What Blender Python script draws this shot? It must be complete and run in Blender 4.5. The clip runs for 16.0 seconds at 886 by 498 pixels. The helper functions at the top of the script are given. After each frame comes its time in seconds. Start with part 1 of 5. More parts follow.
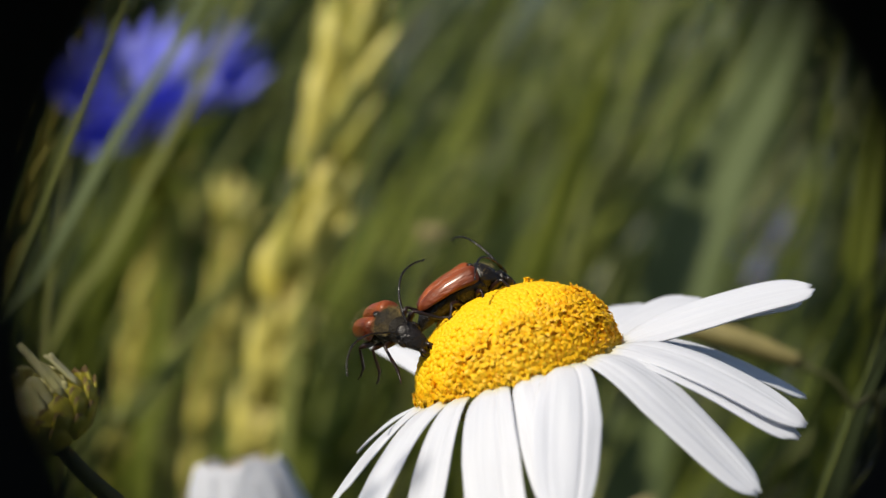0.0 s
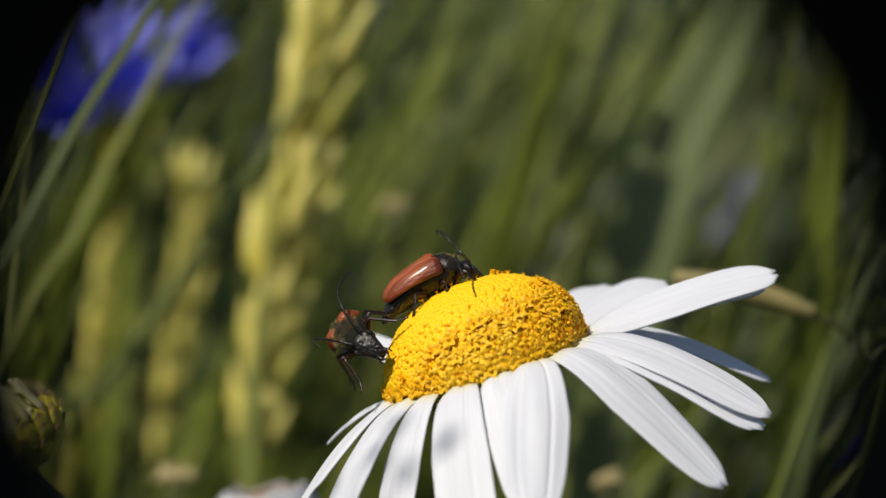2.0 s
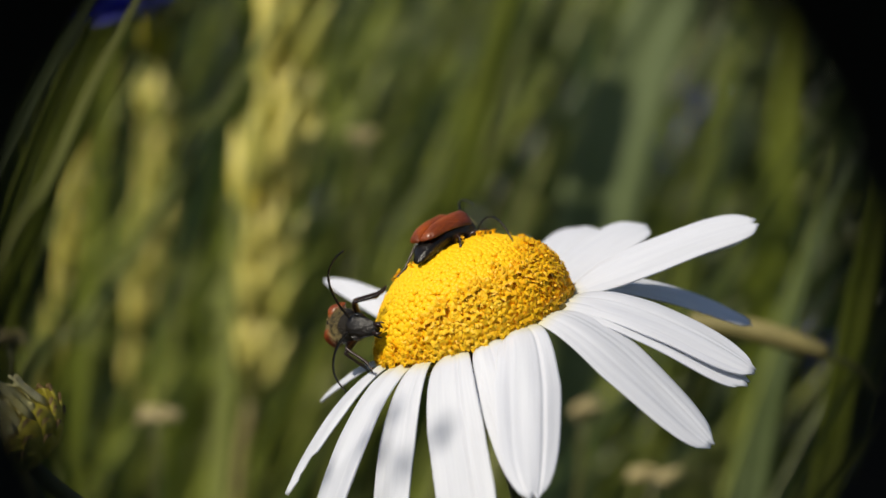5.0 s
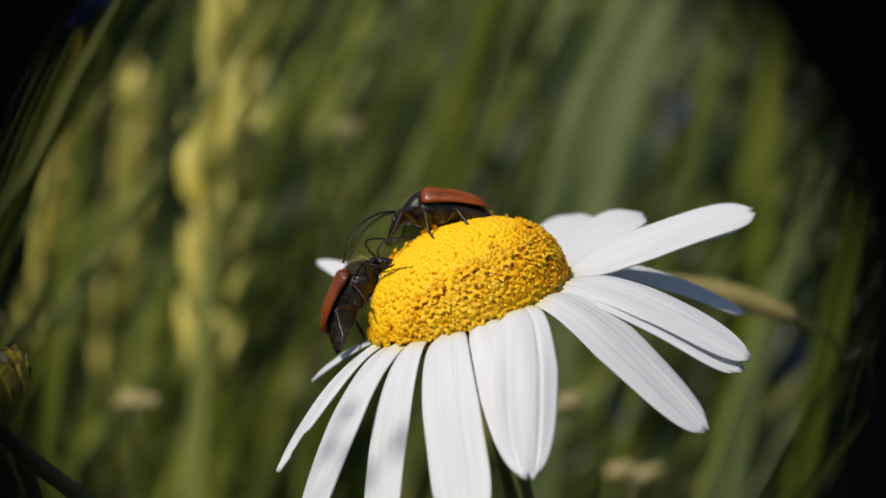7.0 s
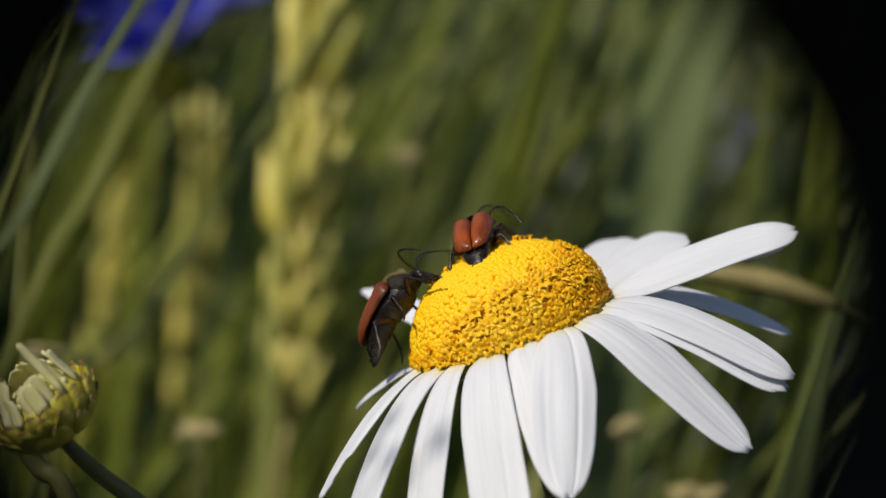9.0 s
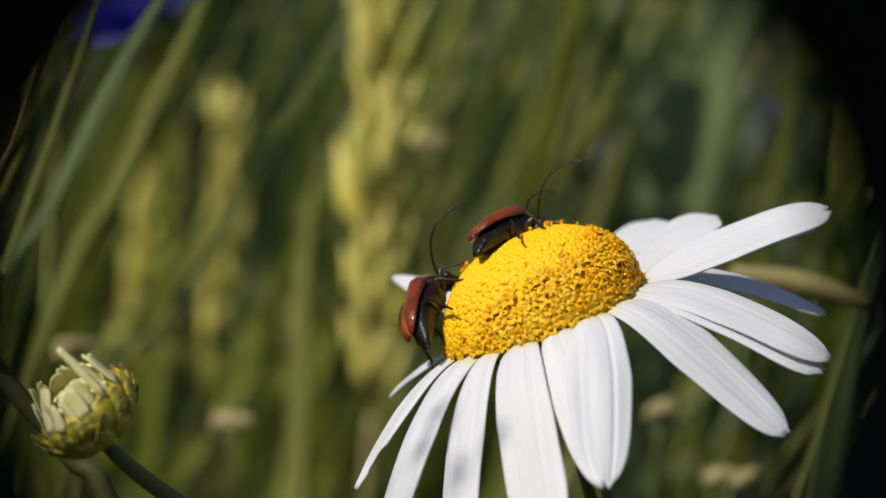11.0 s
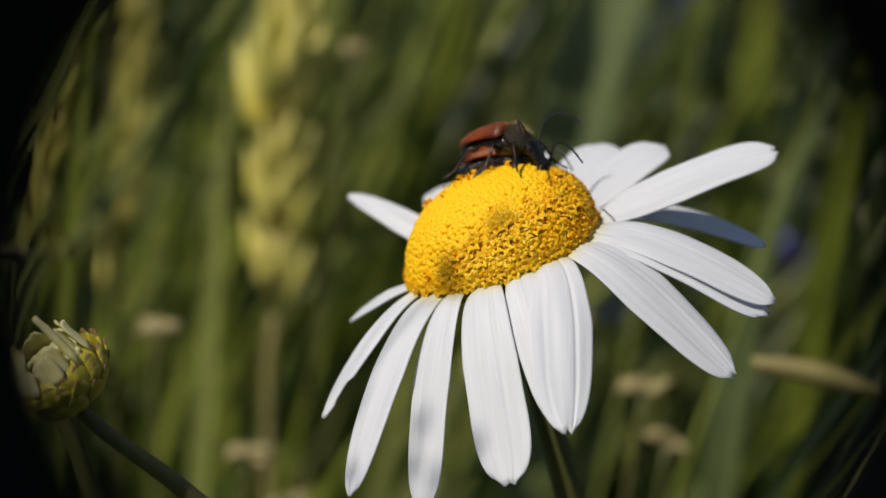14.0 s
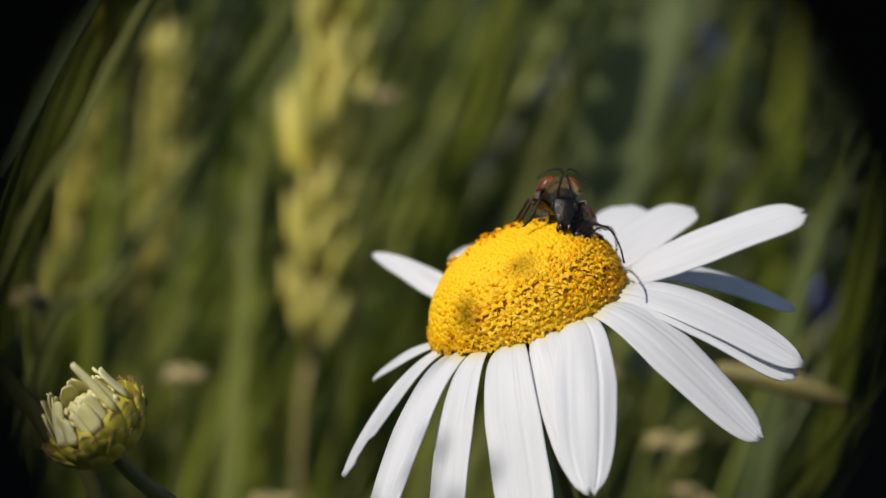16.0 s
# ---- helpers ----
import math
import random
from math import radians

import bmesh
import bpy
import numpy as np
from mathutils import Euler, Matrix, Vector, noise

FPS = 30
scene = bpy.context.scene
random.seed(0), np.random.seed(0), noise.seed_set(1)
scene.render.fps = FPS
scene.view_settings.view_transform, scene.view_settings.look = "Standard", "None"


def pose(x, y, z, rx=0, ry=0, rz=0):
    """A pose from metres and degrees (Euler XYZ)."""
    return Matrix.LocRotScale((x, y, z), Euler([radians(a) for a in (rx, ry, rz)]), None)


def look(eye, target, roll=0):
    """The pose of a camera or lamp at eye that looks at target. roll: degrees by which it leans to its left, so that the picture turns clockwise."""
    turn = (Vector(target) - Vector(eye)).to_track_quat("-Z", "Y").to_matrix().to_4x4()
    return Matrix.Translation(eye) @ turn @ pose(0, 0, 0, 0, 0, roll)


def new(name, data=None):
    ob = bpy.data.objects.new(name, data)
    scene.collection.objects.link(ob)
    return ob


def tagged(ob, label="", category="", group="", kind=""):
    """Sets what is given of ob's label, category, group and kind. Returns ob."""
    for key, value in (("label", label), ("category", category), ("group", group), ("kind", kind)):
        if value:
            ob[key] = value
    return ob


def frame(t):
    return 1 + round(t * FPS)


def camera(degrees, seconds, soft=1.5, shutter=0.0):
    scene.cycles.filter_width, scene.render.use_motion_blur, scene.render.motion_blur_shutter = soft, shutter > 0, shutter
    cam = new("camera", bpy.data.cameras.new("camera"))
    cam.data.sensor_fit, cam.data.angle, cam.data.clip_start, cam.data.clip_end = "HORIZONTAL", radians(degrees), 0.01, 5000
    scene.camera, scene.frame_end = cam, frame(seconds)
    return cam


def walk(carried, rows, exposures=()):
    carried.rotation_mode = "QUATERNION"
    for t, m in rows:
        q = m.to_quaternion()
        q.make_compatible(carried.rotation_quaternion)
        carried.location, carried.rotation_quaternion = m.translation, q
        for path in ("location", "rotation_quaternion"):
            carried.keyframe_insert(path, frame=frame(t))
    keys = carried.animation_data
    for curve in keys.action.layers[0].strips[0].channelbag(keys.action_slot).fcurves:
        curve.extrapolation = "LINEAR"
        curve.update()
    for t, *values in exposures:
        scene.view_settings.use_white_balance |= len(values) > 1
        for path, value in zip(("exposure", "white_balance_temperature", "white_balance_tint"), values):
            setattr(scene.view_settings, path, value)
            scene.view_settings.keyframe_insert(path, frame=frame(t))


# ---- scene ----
cam = camera(30, 16.0, soft=1.5)
PATH = [
    (0.0, pose(0.00672, -0.11207, 0.46464, 86.68, -1.70, 6.18)),
    (0.5, pose(0.00656, -0.11247, 0.46593, 86.33, -1.05, 5.69)),
    (1.0, pose(0.00653, -0.11311, 0.46625, 85.74, -1.35, 4.94)),
    (1.5, pose(0.00606, -0.11307, 0.46659, 85.42, -1.36, 4.48)),
    (2.0, pose(0.00638, -0.11260, 0.46735, 85.13, -0.97, 4.80)),
    (2.5, pose(0.00717, -0.11270, 0.46712, 84.98, -0.73, 6.04)),
    (3.0, pose(0.00593, -0.11265, 0.46726, 84.27, -0.96, 5.67)),
    (3.5, pose(0.00481, -0.11301, 0.46826, 84.10, -0.55, 4.99)),
    (4.0, pose(0.00570, -0.11402, 0.47093, 83.87, 0.64, 4.60)),
    (4.5, pose(0.00643, -0.11460, 0.47211, 82.31, 1.89, 3.85)),
    (4.7, pose(0.00504, -0.11434, 0.47178, 81.97, 0.85, 3.60)),
    (6.8, pose(0.00292, -0.11315, 0.47296, 80.63, 0.40, 1.21)),
    (7.0, pose(0.00242, -0.11379, 0.46998, 81.88, -1.10, 2.25)),
    (7.5, pose(0.00385, -0.11388, 0.47125, 82.25, -0.56, 1.06)),
    (8.0, pose(0.00481, -0.11395, 0.47109, 83.00, -0.39, 1.89)),
    (8.5, pose(0.00585, -0.11327, 0.47099, 82.74, 0.76, 3.83)),
    (9.0, pose(0.00521, -0.11357, 0.46993, 82.75, 0.44, 4.83)),
    (9.2, pose(0.00511, -0.11301, 0.47145, 81.93, 0.90, 4.82)),
    (11.3, pose(0.00477, -0.11306, 0.46998, 82.24, 1.59, 5.58)),
    (11.5, pose(0.00499, -0.11348, 0.47047, 81.99, 2.10, 4.97)),
    (12.0, pose(0.00387, -0.11388, 0.47150, 81.16, 1.89, 6.64)),
    (12.5, pose(0.00135, -0.11405, 0.47136, 80.94, 0.80, 6.80)),
    (13.0, pose(0.00161, -0.11498, 0.47252, 80.70, 1.15, 3.18)),
    (13.5, pose(0.00100, -0.11611, 0.47496, 79.04, 1.09, 1.83)),
    (14.0, pose(-0.00095, -0.11681, 0.47451, 78.08, -0.13, 1.55)),
    (14.5, pose(0.00008, -0.11699, 0.47446, 77.96, -0.14, 1.30)),
    (15.0, pose(-0.00183, -0.11597, 0.47525, 78.50, -0.51, 0.74)),
    (15.5, pose(-0.00158, -0.11568, 0.47437, 79.34, -0.81, 2.51)),
    (16.0, pose(-0.00046, -0.11548, 0.47545, 79.52, -0.66, 2.79)),
]
walk(cam, PATH, exposures=[(0.0, 0.30), (0.5, 0.42), (1.0, 0.31), (2.5, 0.24), (4.5, 0.21), (7.0, 0.04), (9.0, 0.09), (11.5, 0.19), (12.0, 0.30), (12.5, 0.38), (13.0, 0.14), (13.5, 0.02), (14.5, -0.02), (16.0, 0.04)])
# a small lens seen close: what lies before or behind the flower is soft
cam.data.dof.use_dof = True
cam.data.dof.focus_distance = 0.1105
cam.data.dof.aperture_fstop = 24.0

# ---- light ----
SUN_DIR = Vector((-0.42, -0.52, 0.75)).normalized()
world = bpy.data.worlds.new("sky")
scene.world = world
world.use_nodes = True
wn = world.node_tree
wn.nodes.clear()
sky = wn.nodes.new("ShaderNodeTexSky")
sky.sky_type, sky.sun_disc = "NISHITA", False
sky.sun_elevation = math.asin(SUN_DIR.z)
sky.sun_rotation = math.atan2(SUN_DIR.x, SUN_DIR.y)
wb = wn.nodes.new("ShaderNodeBackground")
wb.inputs["Strength"].default_value = 0.06
wo = wn.nodes.new("ShaderNodeOutputWorld")
wn.links.new(sky.outputs[0], wb.inputs["Color"])
wn.links.new(wb.outputs[0], wo.inputs["Surface"])
sun = new("sun", bpy.data.lights.new("sun", "SUN"))
sun.data.energy, sun.data.angle, sun.data.color = 3.8, radians(0.53), (1.0, 0.92, 0.78)
sun.matrix_world = look(SUN_DIR * 5, (0, 0, 0))

# ---- materials ----


def mat(name, a, b, scale=600.0, rough=0.5, bump=0.0, bump_scale=None, thin=0.0, island=None, stretch=(1, 1, 1), gloss=0.5, metal=0.0, coat=0.0, island_from="island", uv=False, low=0.35, base=None):
    """A surface that wanders between the colours a and b; thin: share of light that passes through; island: a third colour that single pieces take."""
    m = bpy.data.materials.new(name)
    m.use_nodes = True
    t = m.node_tree
    p = t.nodes["Principled BSDF"]
    out = t.nodes["Material Output"]
    tc = t.nodes.new("ShaderNodeTexCoord")
    mp = t.nodes.new("ShaderNodeMapping")
    mp.inputs["Scale"].default_value = stretch
    t.links.new(tc.outputs["UV" if uv else "Object"], mp.inputs["Vector"])
    n1 = t.nodes.new("ShaderNodeTexNoise")
    n1.inputs["Scale"].default_value, n1.inputs["Detail"].default_value = scale, 4
    t.links.new(mp.outputs[0], n1.inputs["Vector"])
    n2 = t.nodes.new("ShaderNodeTexNoise")
    n2.inputs["Scale"].default_value, n2.inputs["Detail"].default_value = scale * 0.21, 2
    t.links.new(mp.outputs[0], n2.inputs["Vector"])
    mx = t.nodes.new("ShaderNodeMath")
    mx.operation = "MULTIPLY_ADD"
    t.links.new(n2.outputs[0], mx.inputs[0])
    mx.inputs[1].default_value = 1.0
    t.links.new(n1.outputs[0], mx.inputs[2])
    rp = t.nodes.new("ShaderNodeMapRange")
    rp.inputs["From Min"].default_value, rp.inputs["From Max"].default_value = 0.75, 1.25
    t.links.new(mx.outputs[0], rp.inputs["Value"])
    mc = t.nodes.new("ShaderNodeMix")
    mc.data_type = "RGBA"
    mc.inputs["A"].default_value, mc.inputs["B"].default_value = (*a, 1), (*b, 1)
    t.links.new(rp.outputs[0], mc.inputs["Factor"])
    col = mc.outputs["Result"]
    if island:
        if island_from == "island":
            g = t.nodes.new("ShaderNodeNewGeometry")
            rnd = g.outputs["Random Per Island"]
        else:
            g = t.nodes.new("ShaderNodeObjectInfo")
            rnd = g.outputs["Random"]
        rr = t.nodes.new("ShaderNodeMapRange")
        rr.inputs["From Min"].default_value, rr.inputs["From Max"].default_value = low, 1.0
        t.links.new(rnd, rr.inputs["Value"])
        mi = t.nodes.new("ShaderNodeMix")
        mi.data_type = "RGBA"
        mi.inputs["B"].default_value = (*island, 1)
        t.links.new(rr.outputs[0], mi.inputs["Factor"])
        t.links.new(col, mi.inputs["A"])
        col = mi.outputs["Result"]
    if base:
        at = t.nodes.new("ShaderNodeAttribute")
        at.attribute_name = "base_pigment"
        mb = t.nodes.new("ShaderNodeMix")
        mb.data_type = "RGBA"
        mb.inputs["B"].default_value = (*base, 1)
        t.links.new(at.outputs["Fac"], mb.inputs["Factor"])
        t.links.new(col, mb.inputs["A"])
        col = mb.outputs["Result"]
    t.links.new(col, p.inputs["Base Color"])
    p.inputs["Roughness"].default_value = rough
    p.inputs["Metallic"].default_value = metal
    p.inputs["Specular IOR Level"].default_value = gloss
    p.inputs["Coat Weight"].default_value = coat
    p.inputs["Coat Roughness"].default_value = 0.18
    if bump:
        bn = t.nodes.new("ShaderNodeTexNoise")
        bn.inputs["Scale"].default_value, bn.inputs["Detail"].default_value = bump_scale or scale, 3
        t.links.new(mp.outputs[0], bn.inputs["Vector"])
        bp = t.nodes.new("ShaderNodeBump")
        bp.inputs["Strength"].default_value, bp.inputs["Distance"].default_value = bump, 0.0002
        t.links.new(bn.outputs[0], bp.inputs["Height"])
        t.links.new(bp.outputs[0], p.inputs["Normal"])
    if thin:
        tr = t.nodes.new("ShaderNodeBsdfTranslucent")
        t.links.new(col, tr.inputs["Color"])
        ms = t.nodes.new("ShaderNodeMixShader")
        ms.inputs[0].default_value = thin
        t.links.new(p.outputs[0], ms.inputs[1])
        t.links.new(tr.outputs[0], ms.inputs[2])
        t.links.new(ms.outputs[0], out.inputs["Surface"])
    return m


PETAL = mat("white_petal", (0.78, 0.80, 0.86), (0.71, 0.73, 0.80), 14, 0.55, 0.09, 42, thin=0.26, stretch=(1, 0.06, 1), uv=True, base=(0.75, 0.66, 0.18))
FLORET = mat("yellow_floret", (0.93, 0.54, 0.005), (0.91, 0.49, 0.004), 900, 0.5, 0.2, 3000, thin=0.05, island=(0.92, 0.55, 0.008), island_from="object", gloss=0.25)
OPEN_FLORET = mat("open_floret", (0.93, 0.58, 0.009), (0.92, 0.52, 0.007), 900, 0.5, 0.2, 3000, thin=0.22, island=(0.95, 0.66, 0.03), island_from="object", gloss=0.35)
CORE = mat("floret_core", (0.92, 0.50, 0.005), (0.88, 0.44, 0.004), 1500, 0.7, 0.5, gloss=0.2)
BRACT = mat("green_bract", (0.38, 0.34, 0.025), (0.56, 0.49, 0.060), 900, 0.5, 0.3, thin=0.15)
BRACT_EDGE = mat("brown_bract_edge", (0.07, 0.04, 0.010), (0.16, 0.10, 0.025), 1500, 0.7, 0.3)
WITHERED = mat("withered_brown", (0.10, 0.07, 0.012), (0.26, 0.19, 0.04), 2000, 0.7, 0.5, 4000)
STEM = mat("green_stem", (0.050, 0.055, 0.012), (0.10, 0.10, 0.026), 500, 0.55, 0.4, 1500, stretch=(1, 1, 0.15))
BUD_PETAL = mat("cream_bud_petal", (0.80, 0.75, 0.32), (0.86, 0.83, 0.52), 900, 0.55, 0.3, thin=0.2)
ELYTRA = mat("russet_elytra", (0.33, 0.066, 0.006), (0.08, 0.014, 0.003), 1100, 0.42, 0.6, 6000, gloss=0.3, metal=0.05, coat=0.35, stretch=(0.25, 1, 1))
LEG = mat("dark_brown_leg", (0.008, 0.005, 0.004), (0.028, 0.010, 0.006), 1800, 0.3, 0.3, 5000, gloss=0.45)
CHITIN = mat("black_chitin", (0.0045, 0.004, 0.0035), (0.014, 0.010, 0.007), 1800, 0.27, 0.5, 5000, gloss=0.42)
PRONOTUM = mat("downy_black_pronotum", (0.007, 0.006, 0.004), (0.018, 0.013, 0.007), 3000, 0.5, 0.8, 7000, gloss=0.3)
HAIR = mat("golden_down", (0.26, 0.20, 0.08), (0.40, 0.31, 0.13), 3000, 0.5)
CORN_BLUE = mat("cornflower_blue", (0.11, 0.12, 0.74), (0.34, 0.37, 0.95), 220, 0.5, 0.2, thin=0.25)
CORN_DARK = mat("cornflower_violet", (0.07, 0.02, 0.25), (0.14, 0.06, 0.4), 500, 0.55, 0.2)
WHEAT = mat("ripening_wheat", (0.57, 0.49, 0.065), (0.86, 0.78, 0.26), 160, 0.45, 0.5, 1200, thin=0.15, island=(0.38, 0.37, 0.07), island_from="object")
WHEAT_GREEN = mat("unripe_wheat", (0.44, 0.40, 0.06), (0.62, 0.55, 0.13), 260, 0.5, 0.5, 1200, thin=0.1)
STRAW = mat("dry_straw", (0.44, 0.36, 0.12), (0.58, 0.48, 0.18), 300, 0.5, 0.3, stretch=(1, 1, 0.2))
DRY = mat("faded_grass", (0.20, 0.17, 0.06), (0.30, 0.25, 0.09), 400, 0.6, 0.4, thin=0.1)
# dark greens hold the shade deep between the blades; single blades stay bright
BLADE = mat("grass_blade_green_shaded", (0.006, 0.016, 0.002), (0.028, 0.058, 0.008), 40, 0.42, 0.25, 900, thin=0.16, island=(0.29, 0.33, 0.05), low=0.66)
LEAF = mat("blue_green_leaf", (0.13, 0.17, 0.060), (0.21, 0.26, 0.11), 90, 0.45, 0.3, 900, thin=0.3)
LIGHT = mat("yellow_green_leaf", (0.17, 0.21, 0.020), (0.26, 0.30, 0.045), 90, 0.45, 0.2, 900, thin=0.3)
PALE = mat("pale_blade", (0.20, 0.25, 0.04), (0.32, 0.35, 0.08), 90, 0.45, 0.2, 900, thin=0.3, island=(0.44, 0.45, 0.16))
CHAFF = mat("pale_chaff", (0.30, 0.24, 0.10), (0.42, 0.35, 0.17), 900, 0.6, 0.3, thin=0.1)
# soil colour darkened to stand for shade in the gaps of the grass
SOIL = mat("shade_dark_soil", (0.014, 0.017, 0.006), (0.030, 0.034, 0.012), 25, 0.95, 0.6, 200)
BARREL = mat("black_barrel", (0.018, 0.018, 0.016), (0.028, 0.027, 0.025), 200, 0.9, 0.1, gloss=0.0)

MM = 0.001


def part(name, bm, material, parent=None, label="", smooth=True):
    me = bpy.data.meshes.new(name)
    if isinstance(bm, bmesh.types.BMesh):
        bm.to_mesh(me)
        bm.free()
    else:
        me.from_pydata(*bm)
    if smooth:
        me.polygons.foreach_set("use_smooth", [True] * len(me.polygons))
    me.materials.append(material)
    ob = new(name, me)
    if parent:
        ob.parent = parent
    if label:
        tagged(ob, label)
    return ob


def again(ob, name, m, parent):
    """One more piece on the same mesh."""
    o = new(name, ob.data)
    o.parent = parent
    o.matrix_local = m
    return o


def thing(name, m, label, category, group="", kind=""):
    e = new(name)
    e.empty_display_size = 0.005
    e.matrix_world = m
    return tagged(e, label, category, group, kind)


def tube(points, radii, sides=8, caps=True):
    """A round rod along the points, with a radius at each."""
    bm = bmesh.new()
    pts = [Vector(p) for p in points]
    rings = []
    ref = Vector((0.31, 0.17, 0.93)).normalized()
    for i, p in enumerate(pts):
        d = (pts[min(i + 1, len(pts) - 1)] - pts[max(i - 1, 0)]).normalized()
        if abs(d.dot(ref)) > 0.95:
            ref = Vector((0.9, 0.3, 0.1)).normalized()
        s = d.cross(ref).normalized()
        q = s.cross(d)
        r = radii[i] if not isinstance(radii, (int, float)) else radii
        rings.append([bm.verts.new(p + r * (math.cos(a) * s + math.sin(a) * q)) for a in (2 * math.pi * k / sides for k in range(sides))])
    for a, b in zip(rings, rings[1:]):
        for k in range(sides):
            bm.faces.new((a[k], a[(k + 1) % sides], b[(k + 1) % sides], b[k]))
    if caps:
        bm.faces.new(rings[0][::-1])
        bm.faces.new(rings[-1])
    bmesh.ops.recalc_face_normals(bm, faces=bm.faces)
    return bm


def curve3(p, n=10):
    """Points along a smooth line through the points p."""
    p = [Vector(q) for q in p]
    ext = [2 * p[0] - p[1]] + p + [2 * p[-1] - p[-2]]
    out = []
    for i in range(1, len(ext) - 2):
        a, b, c, d = ext[i - 1:i + 3]
        for k in range(n):
            t = k / n
            out.append(0.5 * ((2 * b) + (c - a) * t + (2 * a - 5 * b + 4 * c - d) * t * t + (3 * b - a - 3 * c + d) * t ** 3))
    out.append(p[-1])
    return out


def loft(stations, sides=14, power=2.0, fat=1.0):
    """A closed body along x. Stations: x, middle y, middle z, half width, height above, depth below."""
    bm = bmesh.new()
    rings = []
    for x, cy, cz, hw, up, dn in stations:
        ring = []
        for k in range(sides):
            a = 2 * math.pi * k / sides
            c, s = math.cos(a), math.sin(a)
            c = math.copysign(abs(c) ** (2 / power), c)
            s = math.copysign(abs(s) ** (2 / power), s)
            ring.append(bm.verts.new(Vector((x, cy * fat + hw * fat * c, (cz + (up if s > 0 else dn) * s) * fat)) * MM))
        rings.append(ring)
    for a, b in zip(rings, rings[1:]):
        for k in range(sides):
            bm.faces.new((a[k], a[(k + 1) % sides], b[(k + 1) % sides], b[k]))
    bm.faces.new(rings[0][::-1])
    bm.faces.new(rings[-1])
    bmesh.ops.recalc_face_normals(bm, faces=bm.faces)
    return bm


# ---- ground ----


def ground():
    bm = bmesh.new()
    bmesh.ops.create_circle(bm, cap_ends=True, radius=400, segments=64)
    g = part("ground", bm, SOIL)
    tagged(g, "mossy earth floor of the meadow, coloured dark for the shade under the grass", "ground", kind="structure")


ground()

# ---- the daisy ----
AXES = Matrix(((0.9425, -0.0295, -0.3329), (0.0514, 0.9970, 0.0572), (0.3302, -0.0710, 0.9412)))
FLOWER = Matrix.Translation((0.00003, -0.0007, 0.45007)) @ AXES.to_4x4()
DISC_R, DISC_H, DISC_LEAN = 6.9, 5.5, 0.6


